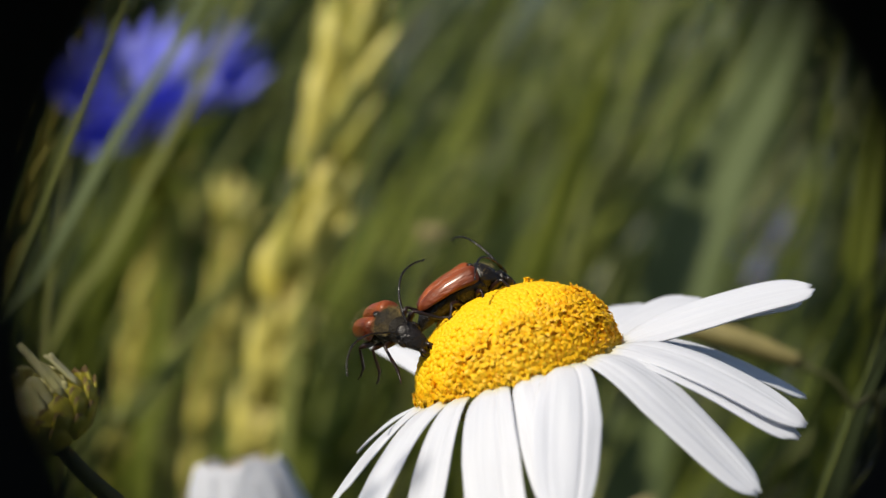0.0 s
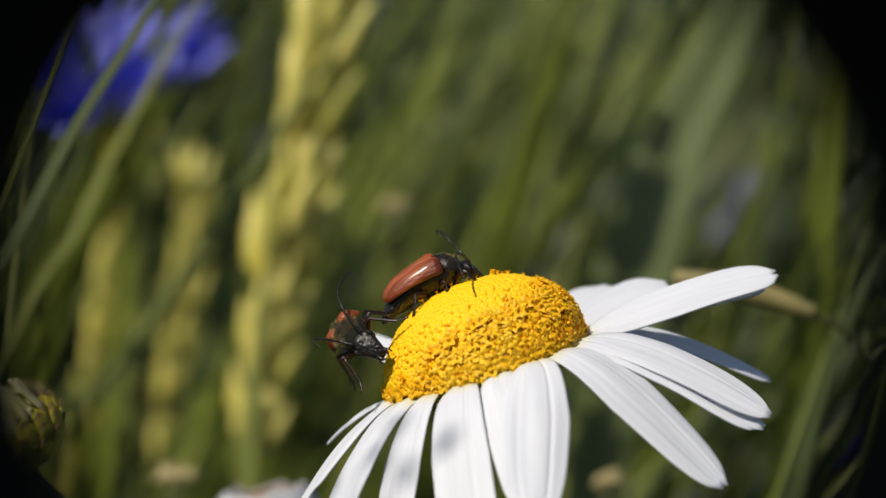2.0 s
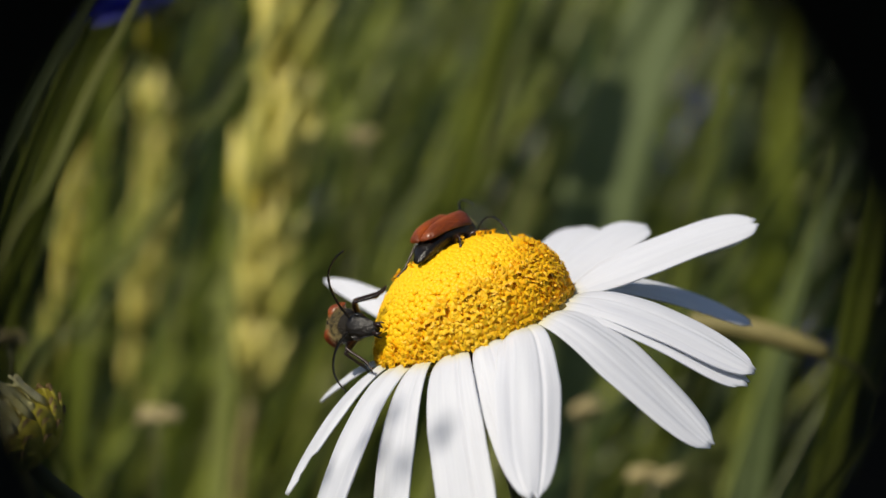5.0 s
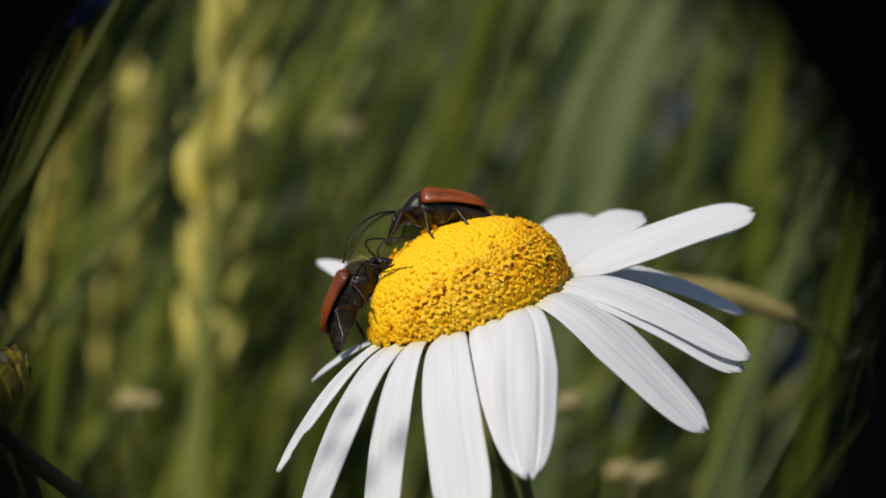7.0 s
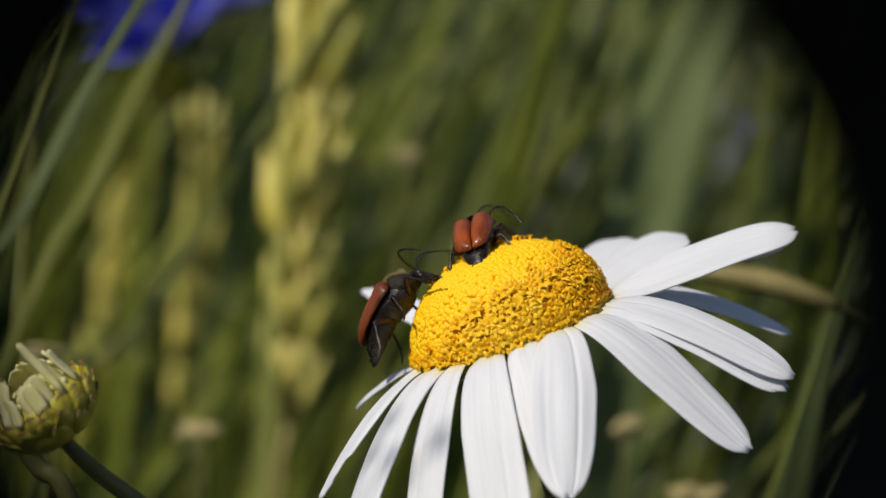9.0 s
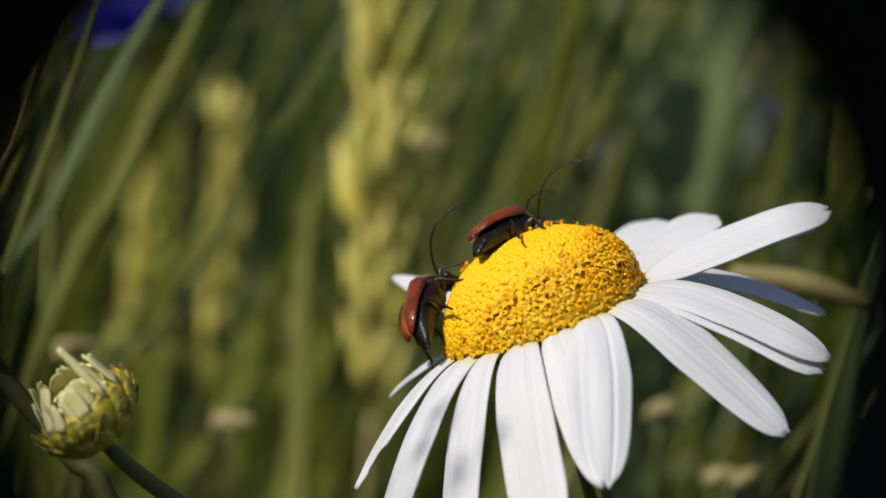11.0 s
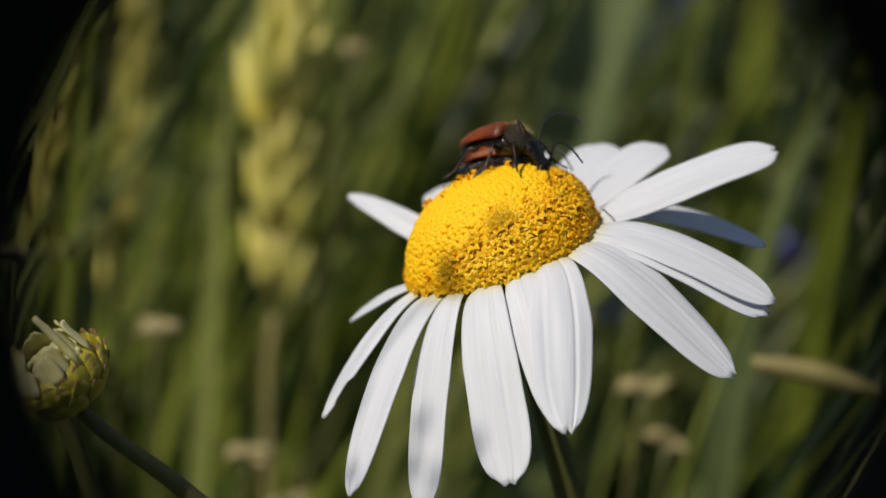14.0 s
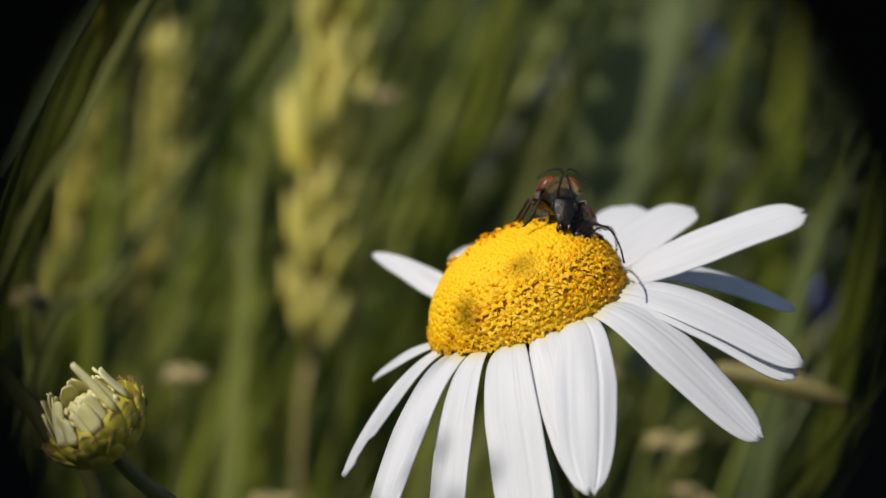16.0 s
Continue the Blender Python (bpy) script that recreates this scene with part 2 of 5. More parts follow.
def petal_mesh(azimuth, tip, width, arch=1.0, twist=0.0, seed=0, base_r=6.5, notch=0.45, cup=0.12, base_z=-0.45, nick=0.0, fold=0.0, point=0.0, crease=()):
    """A ray of the daisy from the disc's rim to its tip, in millimetres of the flower's space."""
    rnd = random.Random(seed)
    a = radians(azimuth)
    out = Vector((math.cos(a), math.sin(a), 0))
    p0 = out * base_r + Vector((0, 0, base_z))
    p3 = Vector(tip)
    L = (p3 - p0).length
    p1 = p0 + (out + Vector((0, 0, 0.16))) * L * 0.22 * arch
    chord = (p3 - p0).normalized()
    p2 = p3 - (chord * 0.8 + Vector((0, 0, -0.25 * arch))) * L * 0.34
    NL, NW = 28, 30
    side0 = Vector((-math.sin(a), math.cos(a), 0))
    verts, faces, uvs = [], [], []
    grooves = [rnd.uniform(-0.7, -0.25), rnd.uniform(0.2, 0.65)]
    teeth = [rnd.uniform(-0.15, 0.15), rnd.uniform(0.4, 1.0), rnd.uniform(0.4, 1.0), rnd.uniform(0.5, 1.0)]
    wob = [rnd.uniform(0, 6.28) for _ in range(4)]
    for i in range(NL + 1):
        s = i / NL
        c = (1 - s) ** 3 * p0 + 3 * (1 - s) ** 2 * s * p1 + 3 * (1 - s) * s * s * p2 + s ** 3 * p3
        d = (-3 * (1 - s) ** 2 * p0 + 3 * ((1 - s) ** 2 - 2 * s * (1 - s)) * p1 + 3 * (2 * s * (1 - s) - s * s) * p2 + 3 * s * s * p3).normalized()
        side = (side0 - d * side0.dot(d)).normalized()
        nor = d.cross(side).normalized()
        if nor.dot(out + Vector((0, 0, 1))) < 0:
            nor = -nor
        tw = radians(twist) * min(1.0, 0.25 + 2.5 * s)
        side, nor = side * math.cos(tw) + nor * math.sin(tw), nor * math.cos(tw) - side * math.sin(tw)
        grow = 0.40 + 0.60 * min(1, s / 0.5) ** 0.62
        end = max(0.0, (s - 0.72) / 0.28)
        grow *= math.sqrt(max(0.0, 1 - end ** 2.3 * 0.90)) * (1 - point * max(0.0, (s - 0.45) / 0.55) ** 1.5)
        for j in range(NW + 1):
            v = 2 * j / NW - 1
            hw = width / 2 * grow * (1 + 0.03 * math.sin(9 * s + wob[0] + (1 if v > 0 else 0)))
            z = -cup * width * 0.5 * v * v * (1 - 0.5 * s) + cup * width * 0.12
            for g in grooves:
                z -= 0.038 * math.exp(-((v - g) / 0.06) ** 2) * min(1, s * 4) * (1 - 0.3 * s)
            for g, deep in crease:
                z -= deep * math.exp(-((v - g) / 0.05) ** 2) * min(1, s * 5) * (1 - 0.4 * s)
            z += 0.06 * math.sin(5 * v + wob[1]) * math.sin(7 * s + wob[2]) + 0.006 * math.sin(19 * v + wob[3])
            if fold:
                z += fold * max(0.0, abs(v) - 0.3) * s
            pull = 0.0
            if s > 0.86:
                k = (s - 0.86) / 0.14
                pull = -k * k * notch * (0.5 + 0.5 * math.cos(v * math.pi * 2 * (1 + 0.2 * teeth[0]))) * teeth[1 + int(min(2, (v + 1) * 1.5))]
            q = c + side * (v * hw) + nor * z + d * pull
            if nick and v > 0.6 and abs(s - 0.8) < 0.06:
                q -= side * hw * nick * (v - 0.6) * 2
            verts.append(q * MM)
            uvs.append((v + 0.37 * seed, s * 4 + seed))
    W = NW + 1
    for i in range(NL):
        for j in range(NW):
            faces.append((i * W + j, (i + 1) * W + j, (i + 1) * W + j + 1, i * W + j + 1))
    return verts, faces, uvs


def petal(parent, pigment=1.0, **kw):
    verts, faces, uvs = petal_mesh(**kw)
    o = part("petal", (verts, [], faces), PETAL, parent)
    tint = o.data.attributes.new("base_pigment", "FLOAT", "POINT")
    tint.data.foreach_set("value", [pigment * max(0.0, 1 - i // 31 / 28 / 0.16) for i in range(len(verts))])
    layer = o.data.uv_layers.new(name="UVMap")
    for lp in o.data.loops:
        layer.data[lp.index].uv = uvs[lp.vertex_index]
    return thicken(o, 0.00012)


def thicken(ob, t):
    so = ob.modifiers.new("thickness", "SOLIDIFY")
    so.thickness, so.offset = t, 0
    return ob


def floret_meshes():
    """An open floret with five pointed lobes round a throat, and a shut, rounded one; they stand along z, about a millimetre high."""
    v, f = [], []
    n = 5
    for r, z in ((0.14, -0.60), (0.20, -0.15), (0.30, 0.10)):
        for k in range(n):
            a = 2 * math.pi * k / n
            v.append((r * math.cos(a), r * math.sin(a), z))
    for r, z in ((0.52, 0.20), (0.27, 0.17)):
        for k in range(n):
            a = 2 * math.pi * (k + 0.5) / n
            v.append((r * math.cos(a), r * math.sin(a), z))
    v.append((0, 0, -0.06))
    for k in range(n):
        l = (k + 1) % n
        f += [(k, l, 5 + l, 5 + k), (5 + k, 5 + l, 10 + l, 10 + k), (10 + k, 10 + l, 15 + k), (10 + k, 15 + k, 20 + k), (15 + k, 10 + l, 20 + k), (10 + k, 20 + k, 25), (20 + k, 10 + l, 25)]
    # the stamens' column in the throat
    for r, z in ((0.09, -0.16), (0.11, 0.14), (0.05, 0.24)):
        for k in range(4):
            v.append((r * math.cos(1.57 * k), r * math.sin(1.57 * k), z))
    for i in (26, 30):
        f += [(i + k, i + (k + 1) % 4, i + 4 + (k + 1) % 4, i + 4 + k) for k in range(4)]
    f.append((34, 35, 36, 37))
    open_f = ([tuple(c * MM for c in p) for p in v], [], f)
    v2, f2 = [], []
    prof = [(-0.40, 0.24), (-0.05, 0.29), (0.06, 0.26), (0.12, 0.17)]
    m = 7
    for z, r in prof:
        for k in range(m):
            a = 2 * math.pi * k / m
            v2.append((r * math.cos(a) * MM, r * math.sin(a) * MM, z * MM))
    v2.append((0, 0, 0.145 * MM))
    for i in range(len(prof) - 1):
        for k in range(m):
            l = (k + 1) % m
            f2.append((i * m + k, i * m + l, (i + 1) * m + l, (i + 1) * m + k))
    o = (len(prof) - 1) * m
    for k in range(m):
        f2.append((o + k, o + (k + 1) % m, len(v2) - 1))
    return open_f, (v2, [], f2)


def on_dome(rr, az, R=DISC_R, H=DISC_H):
    """A point of the dome at the share rr of its radius, and the way out of it there."""
    p = Vector((R * rr * math.cos(az), R * rr * math.sin(az), H * math.sqrt(max(0.0, 1 - rr ** 2.35))))
    n = Vector((p.x / R ** 2, p.y / R ** 2, max(p.z, 0.15) / H ** 2))
    # the dome's crown lies off its middle
    k = DISC_LEAN / H
    p.x += k * p.z
    n.z -= k * n.x
    n.normalize()
    return p, n


def floret_places(count):
    out = []
    for i in range(count):
        share = (i + 0.5) / count
        th = share ** 0.62
        rr = math.sin(min(1.0, th) * math.pi / 2) ** 0.98
        out.append((min(rr, 0.999), i * 2.399963, 0.0))
    for row in range(3):
        n = 64 - 3 * row
        out += [(0.998 - 0.004 * row * row, 2 * math.pi * (k + 0.5 * row) / n, -0.30 - 0.36 * row) for k in range(n)]
    return out


def daisy(m, label, petals, count, stem_points, near_first=True):
    d = thing("daisy", m, label, "flower")
    bm = bmesh.new()
    bmesh.ops.create_uvsphere(bm, u_segments=40, v_segments=20, radius=1)
    for vt in bm.verts:
        vt.co.x *= DISC_R * 1.002 * MM
        vt.co.y *= DISC_R * 1.002 * MM
        vt.co.z *= (DISC_H + 0.01 if vt.co.z > 0 else 0.9) * MM
        vt.co.x += max(0.0, vt.co.z) * DISC_LEAN / DISC_H
    part("disc", bm, CORE, d, "domed orange-yellow core of the disc")
    rnd = random.Random(4)
    of, cf = floret_meshes()
    places = floret_places(count)
    mats = []
    for i, (rr, az, drop) in enumerate(places):
        rr, az = min(0.999, abs(rr + rnd.gauss(0, 0.008) * (drop == 0))), az + rnd.gauss(0, 0.012) / max(rr, 0.1)
        p, n = on_dome(rr, az)
        p.z = p.z + drop if drop else p.z
        n = (n + Vector((0, 0, drop * 0.5))).normalized()
        n = (n + Vector((rnd.gauss(0, 1.0), rnd.gauss(0, 1.0), rnd.gauss(0, 0.7))) * (0.14 if rr > 0.7 else 0.06)).normalized()
        rot = n.to_track_quat("Z", "Y").to_matrix().to_4x4() @ Matrix.Rotation(rnd.uniform(0, 6.28), 4, "Z")
        is_open = (rr > 0.92 + 0.19 * math.cos(az - 2.9) + rnd.uniform(-0.05, 0.05)) or drop < 0
        sunk = 0.0
        if is_open and not drop and rnd.random() < 0.70:
            is_open, sunk = False, 0.02
        sc = ((0.80 + 0.30 * rr + 0.14 * (1 + math.cos(az + 0.4)) * (rr > 0.85)) if is_open else 0.86 * (0.9 + 0.1 * rr)) * (rnd.uniform(0.84, 1.14) if is_open else rnd.uniform(0.90, 1.10))
        mats.append((p, Matrix.Translation((p + n * ((rnd.gauss(0.0, 0.07) if is_open else rnd.gauss(0.0, 0.02)) + (0.14 if is_open else -sunk))) * MM) @ rot @ Matrix.Diagonal((sc, sc, sc, 1)), is_open))
    # those that the lens comes nearest are pieces of their own
    order = sorted(range(len(mats)), key=lambda k: mats[k][0].y - 0.25 * mats[k][0].z)
    singles = set(order[:300]) if near_first else set()
    first = {}
    rest = {True: ([], []), False: ([], [])}
    for k, (p, mm, is_open) in enumerate(mats):
        src = of if is_open else cf
        if k in singles:
            if is_open not in first:
                o = part("floret", src, OPEN_FLORET if is_open else FLORET, d, smooth=not is_open)
                o.matrix_local = mm
                first[is_open] = o
            else:
                again(first[is_open], "floret", mm, d)
        else:
            rest_v, rest_f = rest[is_open]
            b0 = len(rest_v)
            rest_v += [tuple(mm @ Vector(c)) for c in src[0]]
            rest_f += [tuple(b0 + i for i in fc) for fc in src[2]]
    for is_open, (rest_v, rest_f) in rest.items():
        if rest_f:
            r = part("floret_cover", (rest_v, [], rest_f), OPEN_FLORET if is_open else FLORET, d, "packed small open yellow florets" if is_open else "packed yellow floret buds", smooth=not is_open)
            tagged(r, kind="stuff")
    for k, kw in enumerate(petals):
        petal(d, pigment=1.0 if near_first else 0.0, seed=k + 1, **kw)
    # single florets that have opened early stand out of the buds on slim tubes
    if near_first:
        v, f = [], []
        for r, z in ((0.08, -0.10), (0.085, 0.30), (0.13, 0.44), (0.23, 0.50)):
            v += [(r * math.cos(1.2566 * k) * MM, r * math.sin(1.2566 * k) * MM, z * MM) for k in range(5)]
        for i in (0, 5, 10):
            f += [(i + k, i + (k + 1) % 5, i + 5 + (k + 1) % 5, i + 5 + k) for k in range(5)]
        v += [(0.0, 0.0, 0.36 * MM)]
        f += [(15 + k, 15 + (k + 1) % 5, 20) for k in range(5)]
        lone = None
        for k in range(54):
            p, n = on_dome(rnd.uniform(0.1, 0.75), rnd.uniform(0.1, 3.6))
            n = (n + Vector((rnd.gauss(0, 0.18), rnd.gauss(0, 0.18), 0))).normalized()
            mm = Matrix.Translation(p * MM) @ n.to_track_quat("Z", "Y").to_matrix().to_4x4() @ Matrix.Rotation(k * 0.7, 4, "Z") @ Matrix.Scale(rnd.uniform(0.6, 0.95), 4)
            if lone is None:
                lone = part("standing_floret", (v, [], f), FLORET, d, smooth=False)
                lone.matrix_local = mm
            else:
                again(lone, "standing_floret", mm, d)
    # a few withered florets at the rim
    if near_first:
        for az, r_, z_, size in ((-29, 6.9, -0.55, 0.62), (-33, 6.7, -1.0, 0.5), (-25, 7.1, -0.9, 0.45), (-104, 6.95, 0.3, 0.26), (-88, 7.0, 0.0, 0.22)):
            bm = bmesh.new()
            bmesh.ops.create_icosphere(bm, subdivisions=2, radius=size * MM)
            for vt in bm.verts:
                vt.co *= 1 + 0.5 * noise.noise(vt.co / MM * 4.0 + Vector((az, 0, 0)))
            w = part("withered_floret", bm, WITHERED, d, "shrivelled brown floret", smooth=False)
            w.location = Vector((r_ * math.cos(radians(az)), r_ * math.sin(radians(az)), z_)) * MM
    # green cup beneath
    for k in range(24):
        a = 2 * math.pi * k / 24 + 0.05 * math.sin(k * 5)
        q = []
        for s, w_ in ((0, 0.5), (0.35, 0.75), (0.7, 0.6), (1, 0.12)):
            r_, z_ = 2.0 + 4.6 * s, -2.6 + 1.9 * s ** 1.5 - 0.25 * (k % 2)
            for sg in (-1, 1):
                q.append(Vector((r_ * math.cos(a) - sg * w_ * math.sin(a), r_ * math.sin(a) + sg * w_ * math.cos(a), z_)) * MM)
        thicken(part("bract", (q, [], [(0, 1, 3, 2), (2, 3, 5, 4), (4, 5, 7, 6)]), BRACT, d), 0.0002)
    inv = m.inverted()
    pts = curve3([inv @ Vector(p) for p in stem_points], 8)
    part("stem", tube(pts, [0.00095 + 0.0003 * k / len(pts) for k in range(len(pts))], 10), STEM, d, "thin green ribbed stem")
    return d


def P(azimuth, tip, width, **kw):
    return dict(azimuth=azimuth, tip=tip, width=width, **kw)


daisy_a = daisy(FLOWER, "white daisy with a domed yellow disc on a thin stem", [
    P(0, (21.3, 4.2, -0.8), 3.2, arch=0.7, twist=36),
    P(2, (20.3, 5.0, -1.5), 2.4, arch=0.7, twist=30),
    P(14, (18.8, 6.6, -8.2), 2.7, arch=1.1, twist=26),
    P(-20, (17.0, -5.0, -8.6), 3.9, arch=1.1, twist=16, point=0.25, crease=((0.25, 0.06),)),
    P(-25, (16.3, -5.3, -9.2), 3.3, arch=0.95, twist=12),
    P(-42, (12.5, -9.1, -11.3), 4.5, arch=1.0, point=0.22, crease=((0.3, 0.05),)),
    P(-63, (1.0, -15.9, -8.8), 4.4, arch=1.1, twist=4, crease=((0.45, 0.20),), point=0.35),
    P(-82, (0.6, -13.8, -9.2), 3.2, arch=1.0, twist=6, crease=((0.1, 0.06),), point=0.5),
    P(-102, (-3.7, -15.0, -11.3), 3.9, arch=1.0, crease=((0.35, 0.08),)),
    P(-121, (-10.0, -12.8, -11.9), 2.9, arch=1.0),
    P(-138, (-14.3, -12.5, -9.5), 3.7, arch=1.0, point=0.4),
    P(-160, (-15.3, -5.9, -5.9), 2.8, arch=0.9, nick=0.5, point=0.3),
    P(-178, (-12.4, 3.0, -2.4), 2.15, arch=0.9, point=0.75, notch=0.0),
    P(122, (-10.7, 14.4, 4.4), 2.3, arch=0.8, twist=-12, point=0.6, notch=0.0),
    P(112, (-3.8, 17.2, 2.0), 3.4, arch=0.8),
    P(87, (4.9, 18.0, 1.8), 2.9, arch=0.8, twist=12),
    P(60, (10.2, 15.5, 1.2), 4.0, arch=0.9, twist=18),
    P(38, (14.0, 11.5, 0.6), 4.0, arch=0.9, twist=22),
], 3700, [(0.0005, -0.0008, 0.4480), (0.0035, 0.0005, 0.4380), (0.0095, 0.004, 0.4100), (0.021, 0.010, 0.33), (0.034, 0.016, 0.18), (0.036, 0.016, -0.002)])
daisy_stem = next(o for o in daisy_a.children if o.name.startswith("stem"))

# a second daisy low behind, of which only the petals rise into view
FLOWER_B = Matrix.Translation((-0.0313, 0.0480, 0.4248)) @ pose(0, 0, 0, 12, -8, 0)
daisy_b = daisy(FLOWER_B, "white daisy half closed, low behind the first", [
    P(25 * k, (3.9 * math.cos(radians(25 * k)), 3.6 * math.sin(radians(25 * k)), 10.6 - 1.2 * math.sin(radians(25 * k)) - 0.3 * (k % 3)), 4.2, arch=0.6) for k in range(14)],
    120, [(-0.0313, 0.0500, 0.4195), (-0.031, 0.051, 0.40), (-0.036, 0.054, 0.2), (-0.036, 0.054, -0.002)], False)


# ---- beetles ----
FAT = 1.42


def arched(bm):
    """Bends the hind body downward towards its tip."""
    for v in bm.verts:
        v.co.z -= 45.0 * min(0.0, v.co.x - 0.4 * MM) ** 2
    return bm


def beetle(label, downy):
    e = thing("longhorn_beetle", Matrix.Identity(4), label, "beetle", "beetles on the daisy")
    # hind body and breast under the wing cases, with the rings of the abdomen
    st = []
    for x, z, hw, up, dn in ((-4.15, -0.50, 0.10, 0.1, 0.1), (-3.95, -0.44, 0.34, 0.24, 0.32), (-3.4, -0.28, 0.56, 0.36, 0.62), (-2.75, -0.18, 0.66, 0.4, 0.84), (-2.1, -0.12, 0.74, 0.42, 0.98), (-1.4, -0.07, 0.80, 0.46, 1.08), (-0.7, -0.05, 0.84, 0.46, 1.14)):
        st += [(x, 0, z, hw * 0.94, up, dn * 0.72), (x + 0.16, 0, z, hw * 1.02, up, dn * 0.80)]
    st += [(0.2, 0, -0.05, 0.88, 0.46, 1.02), (0.8, 0, -0.09, 0.88, 0.5, 1.04), (1.2, 0, -0.16, 0.80, 0.50, 0.92), (1.7, 0, -0.26, 0.62, 0.4, 0.72), (2.1, 0, -0.30, 0.4, 0.3, 0.40)]
    part("abdomen", arched(loft(st, 18, fat=FAT)), CHITIN, e, "black ringed underside with fine grey hairs")
    for sg in (1, -1):
        st = []
        for x, hw, up in ((-3.90, 0.10, 0.12), (-3.80, 0.26, 0.28), (-3.45, 0.38, 0.44), (-2.6, 0.46, 0.58), (-1.4, 0.50, 0.68), (-0.2, 0.54, 0.74), (0.6, 0.57, 0.78), (0.95, 0.54, 0.72), (1.15, 0.42, 0.52), (1.22, 0.24, 0.28)):
            x = 1.2 + (x - 1.2) * 0.90
            st.append((x, sg * (hw + 0.012), 0.34 - 0.05 * (x < -2.9), hw, up * 0.66, 0.08))
        bm = loft(st, 22, fat=FAT, power=2.2)
        for v in bm.verts:
            y = v.co.y * sg / MM / FAT
            v.co.z -= (max(0.0, y - 0.35) ** 2 * 0.60) * MM
            # the shoulder's boss
            v.co.z += 0.10 * math.exp(-((v.co.x / MM - 0.75) / 0.3) ** 2 - ((y - 0.75) / 0.25) ** 2) * MM
        part("elytron", arched(bm), ELYTRA, e, "glossy russet wing case")
    # shield between the wing cases
    part("scutellum", loft([(0.85, 0, 0.80, 0.06, 0.05, 0.1), (1.1, 0, 0.76, 0.18, 0.07, 0.2), (1.3, 0, 0.66, 0.16, 0.05, 0.2)], 10, fat=FAT), CHITIN, e)
    pr = part("pronotum", loft([(0.95, 0, -0.02, 0.50, 0.5, 0.45), (1.12, 0, 0.0, 0.78, 0.66, 0.60), (1.4, 0, -0.02, 0.82, 0.76, 0.66), (1.8, 0, -0.10, 0.77, 0.74, 0.64), (2.2, 0, -0.26, 0.68, 0.60, 0.62), (2.48, 0, -0.38, 0.54, 0.44, 0.48), (2.62, 0, -0.44, 0.40, 0.30, 0.36)], 22, fat=FAT),
              PRONOTUM if downy else CHITIN, e, "round downy black pronotum" if downy else "round shiny black pronotum")
    rnd = random.Random(11 if downy else 5)
    hv, hf = [], []

    def hair(c, o, ln, wide=0.007):
        s = Vector((rnd.uniform(-1, 1), rnd.uniform(-1, 1), rnd.uniform(-1, 1))).cross(o).normalized() * wide
        b0 = len(hv)
        c = c - Vector((0, 0, 0.045 * min(0.0, c.x - 0.4) ** 2))
        hv.extend([(c - s) * MM, (c + s) * MM, (c + o * ln + Vector((0.08, 0, 0)) * (ln / 0.4)) * MM])
        hf.append((b0, b0 + 1, b0 + 2))

    for k in range(1500 if downy else 520):
        a, x = rnd.uniform(0.35, math.pi - 0.35), rnd.uniform(1.0, 2.5)
        w_ = (0.80 - 0.28 * max(0, (x - 1.7))) * FAT
        hair(Vector((x, w_ * math.cos(a), (0.0 - 0.22 * max(0, x - 1.4)) * FAT + 0.86 * w_ * math.sin(a))), Vector((rnd.uniform(-0.2, 0.5), math.cos(a), math.sin(a))).normalized(), rnd.uniform(0.14, 0.36) if downy else rnd.uniform(0.08, 0.2))
    for k in range(1100):
        a, x = rnd.uniform(math.pi + 0.1, 2 * math.pi - 0.1), rnd.uniform(-3.7, 1.6)
        w_ = 1 - 0.1 * abs(x + 0.2)
        hair(Vector((x, 0.9 * FAT * math.cos(a) * w_, -0.12 * FAT + 0.86 * FAT * math.sin(a) * w_)), Vector((-0.8, math.cos(a), math.sin(a))).normalized(), rnd.uniform(0.10, 0.28))
    # short hairs along the wing cases
    for k in range(420):
        x, y = rnd.uniform(-3.0, 1.0), rnd.uniform(-1.0, 1.0)
        hair(Vector((x, y * FAT * 0.98, (0.84 - 0.50 * y * y) * FAT)), Vector((-0.75, 0.35 * y, 0.6)).normalized(), rnd.uniform(0.08, 0.2), 0.005)
    dn = part("down", (hv, [], hf), HAIR, pr, "fine golden down")
    tagged(dn, kind="stuff")
    hd = part("head", loft([(2.45, 0, -0.40, 0.36, 0.30, 0.34), (2.62, 0, -0.44, 0.44, 0.36, 0.42), (2.85, 0, -0.54, 0.58, 0.44, 0.50), (3.10, 0, -0.74, 0.58, 0.42, 0.54), (3.35, 0, -1.04, 0.46, 0.36, 0.46), (3.56, 0, -1.36, 0.36, 0.26, 0.32), (3.66, 0, -1.58, 0.24, 0.14, 0.16)], 18, fat=FAT), CHITIN, e, "black head with long jaws")
    for sg in (1, -1):
        bm = bmesh.new()
        bmesh.ops.create_uvsphere(bm, u_segments=12, v_segments=8, radius=0.30 * MM)
        for v in bm.verts:
            v.co = Vector((v.co.x * 0.8 + 3.02 * MM, v.co.y * 0.6 + sg * 0.78 * MM, v.co.z * 1.3 - 0.95 * MM))
        part("eye", bm, CHITIN, hd)
        part("jaw", tube([Vector(p) * MM for p in ((3.52, 0.28 * sg, -2.05), (3.72, 0.30 * sg, -2.40), (3.74, 0.12 * sg, -2.66))], [0.16 * MM, 0.12 * MM, 0.04 * MM], 8), LEG, hd)
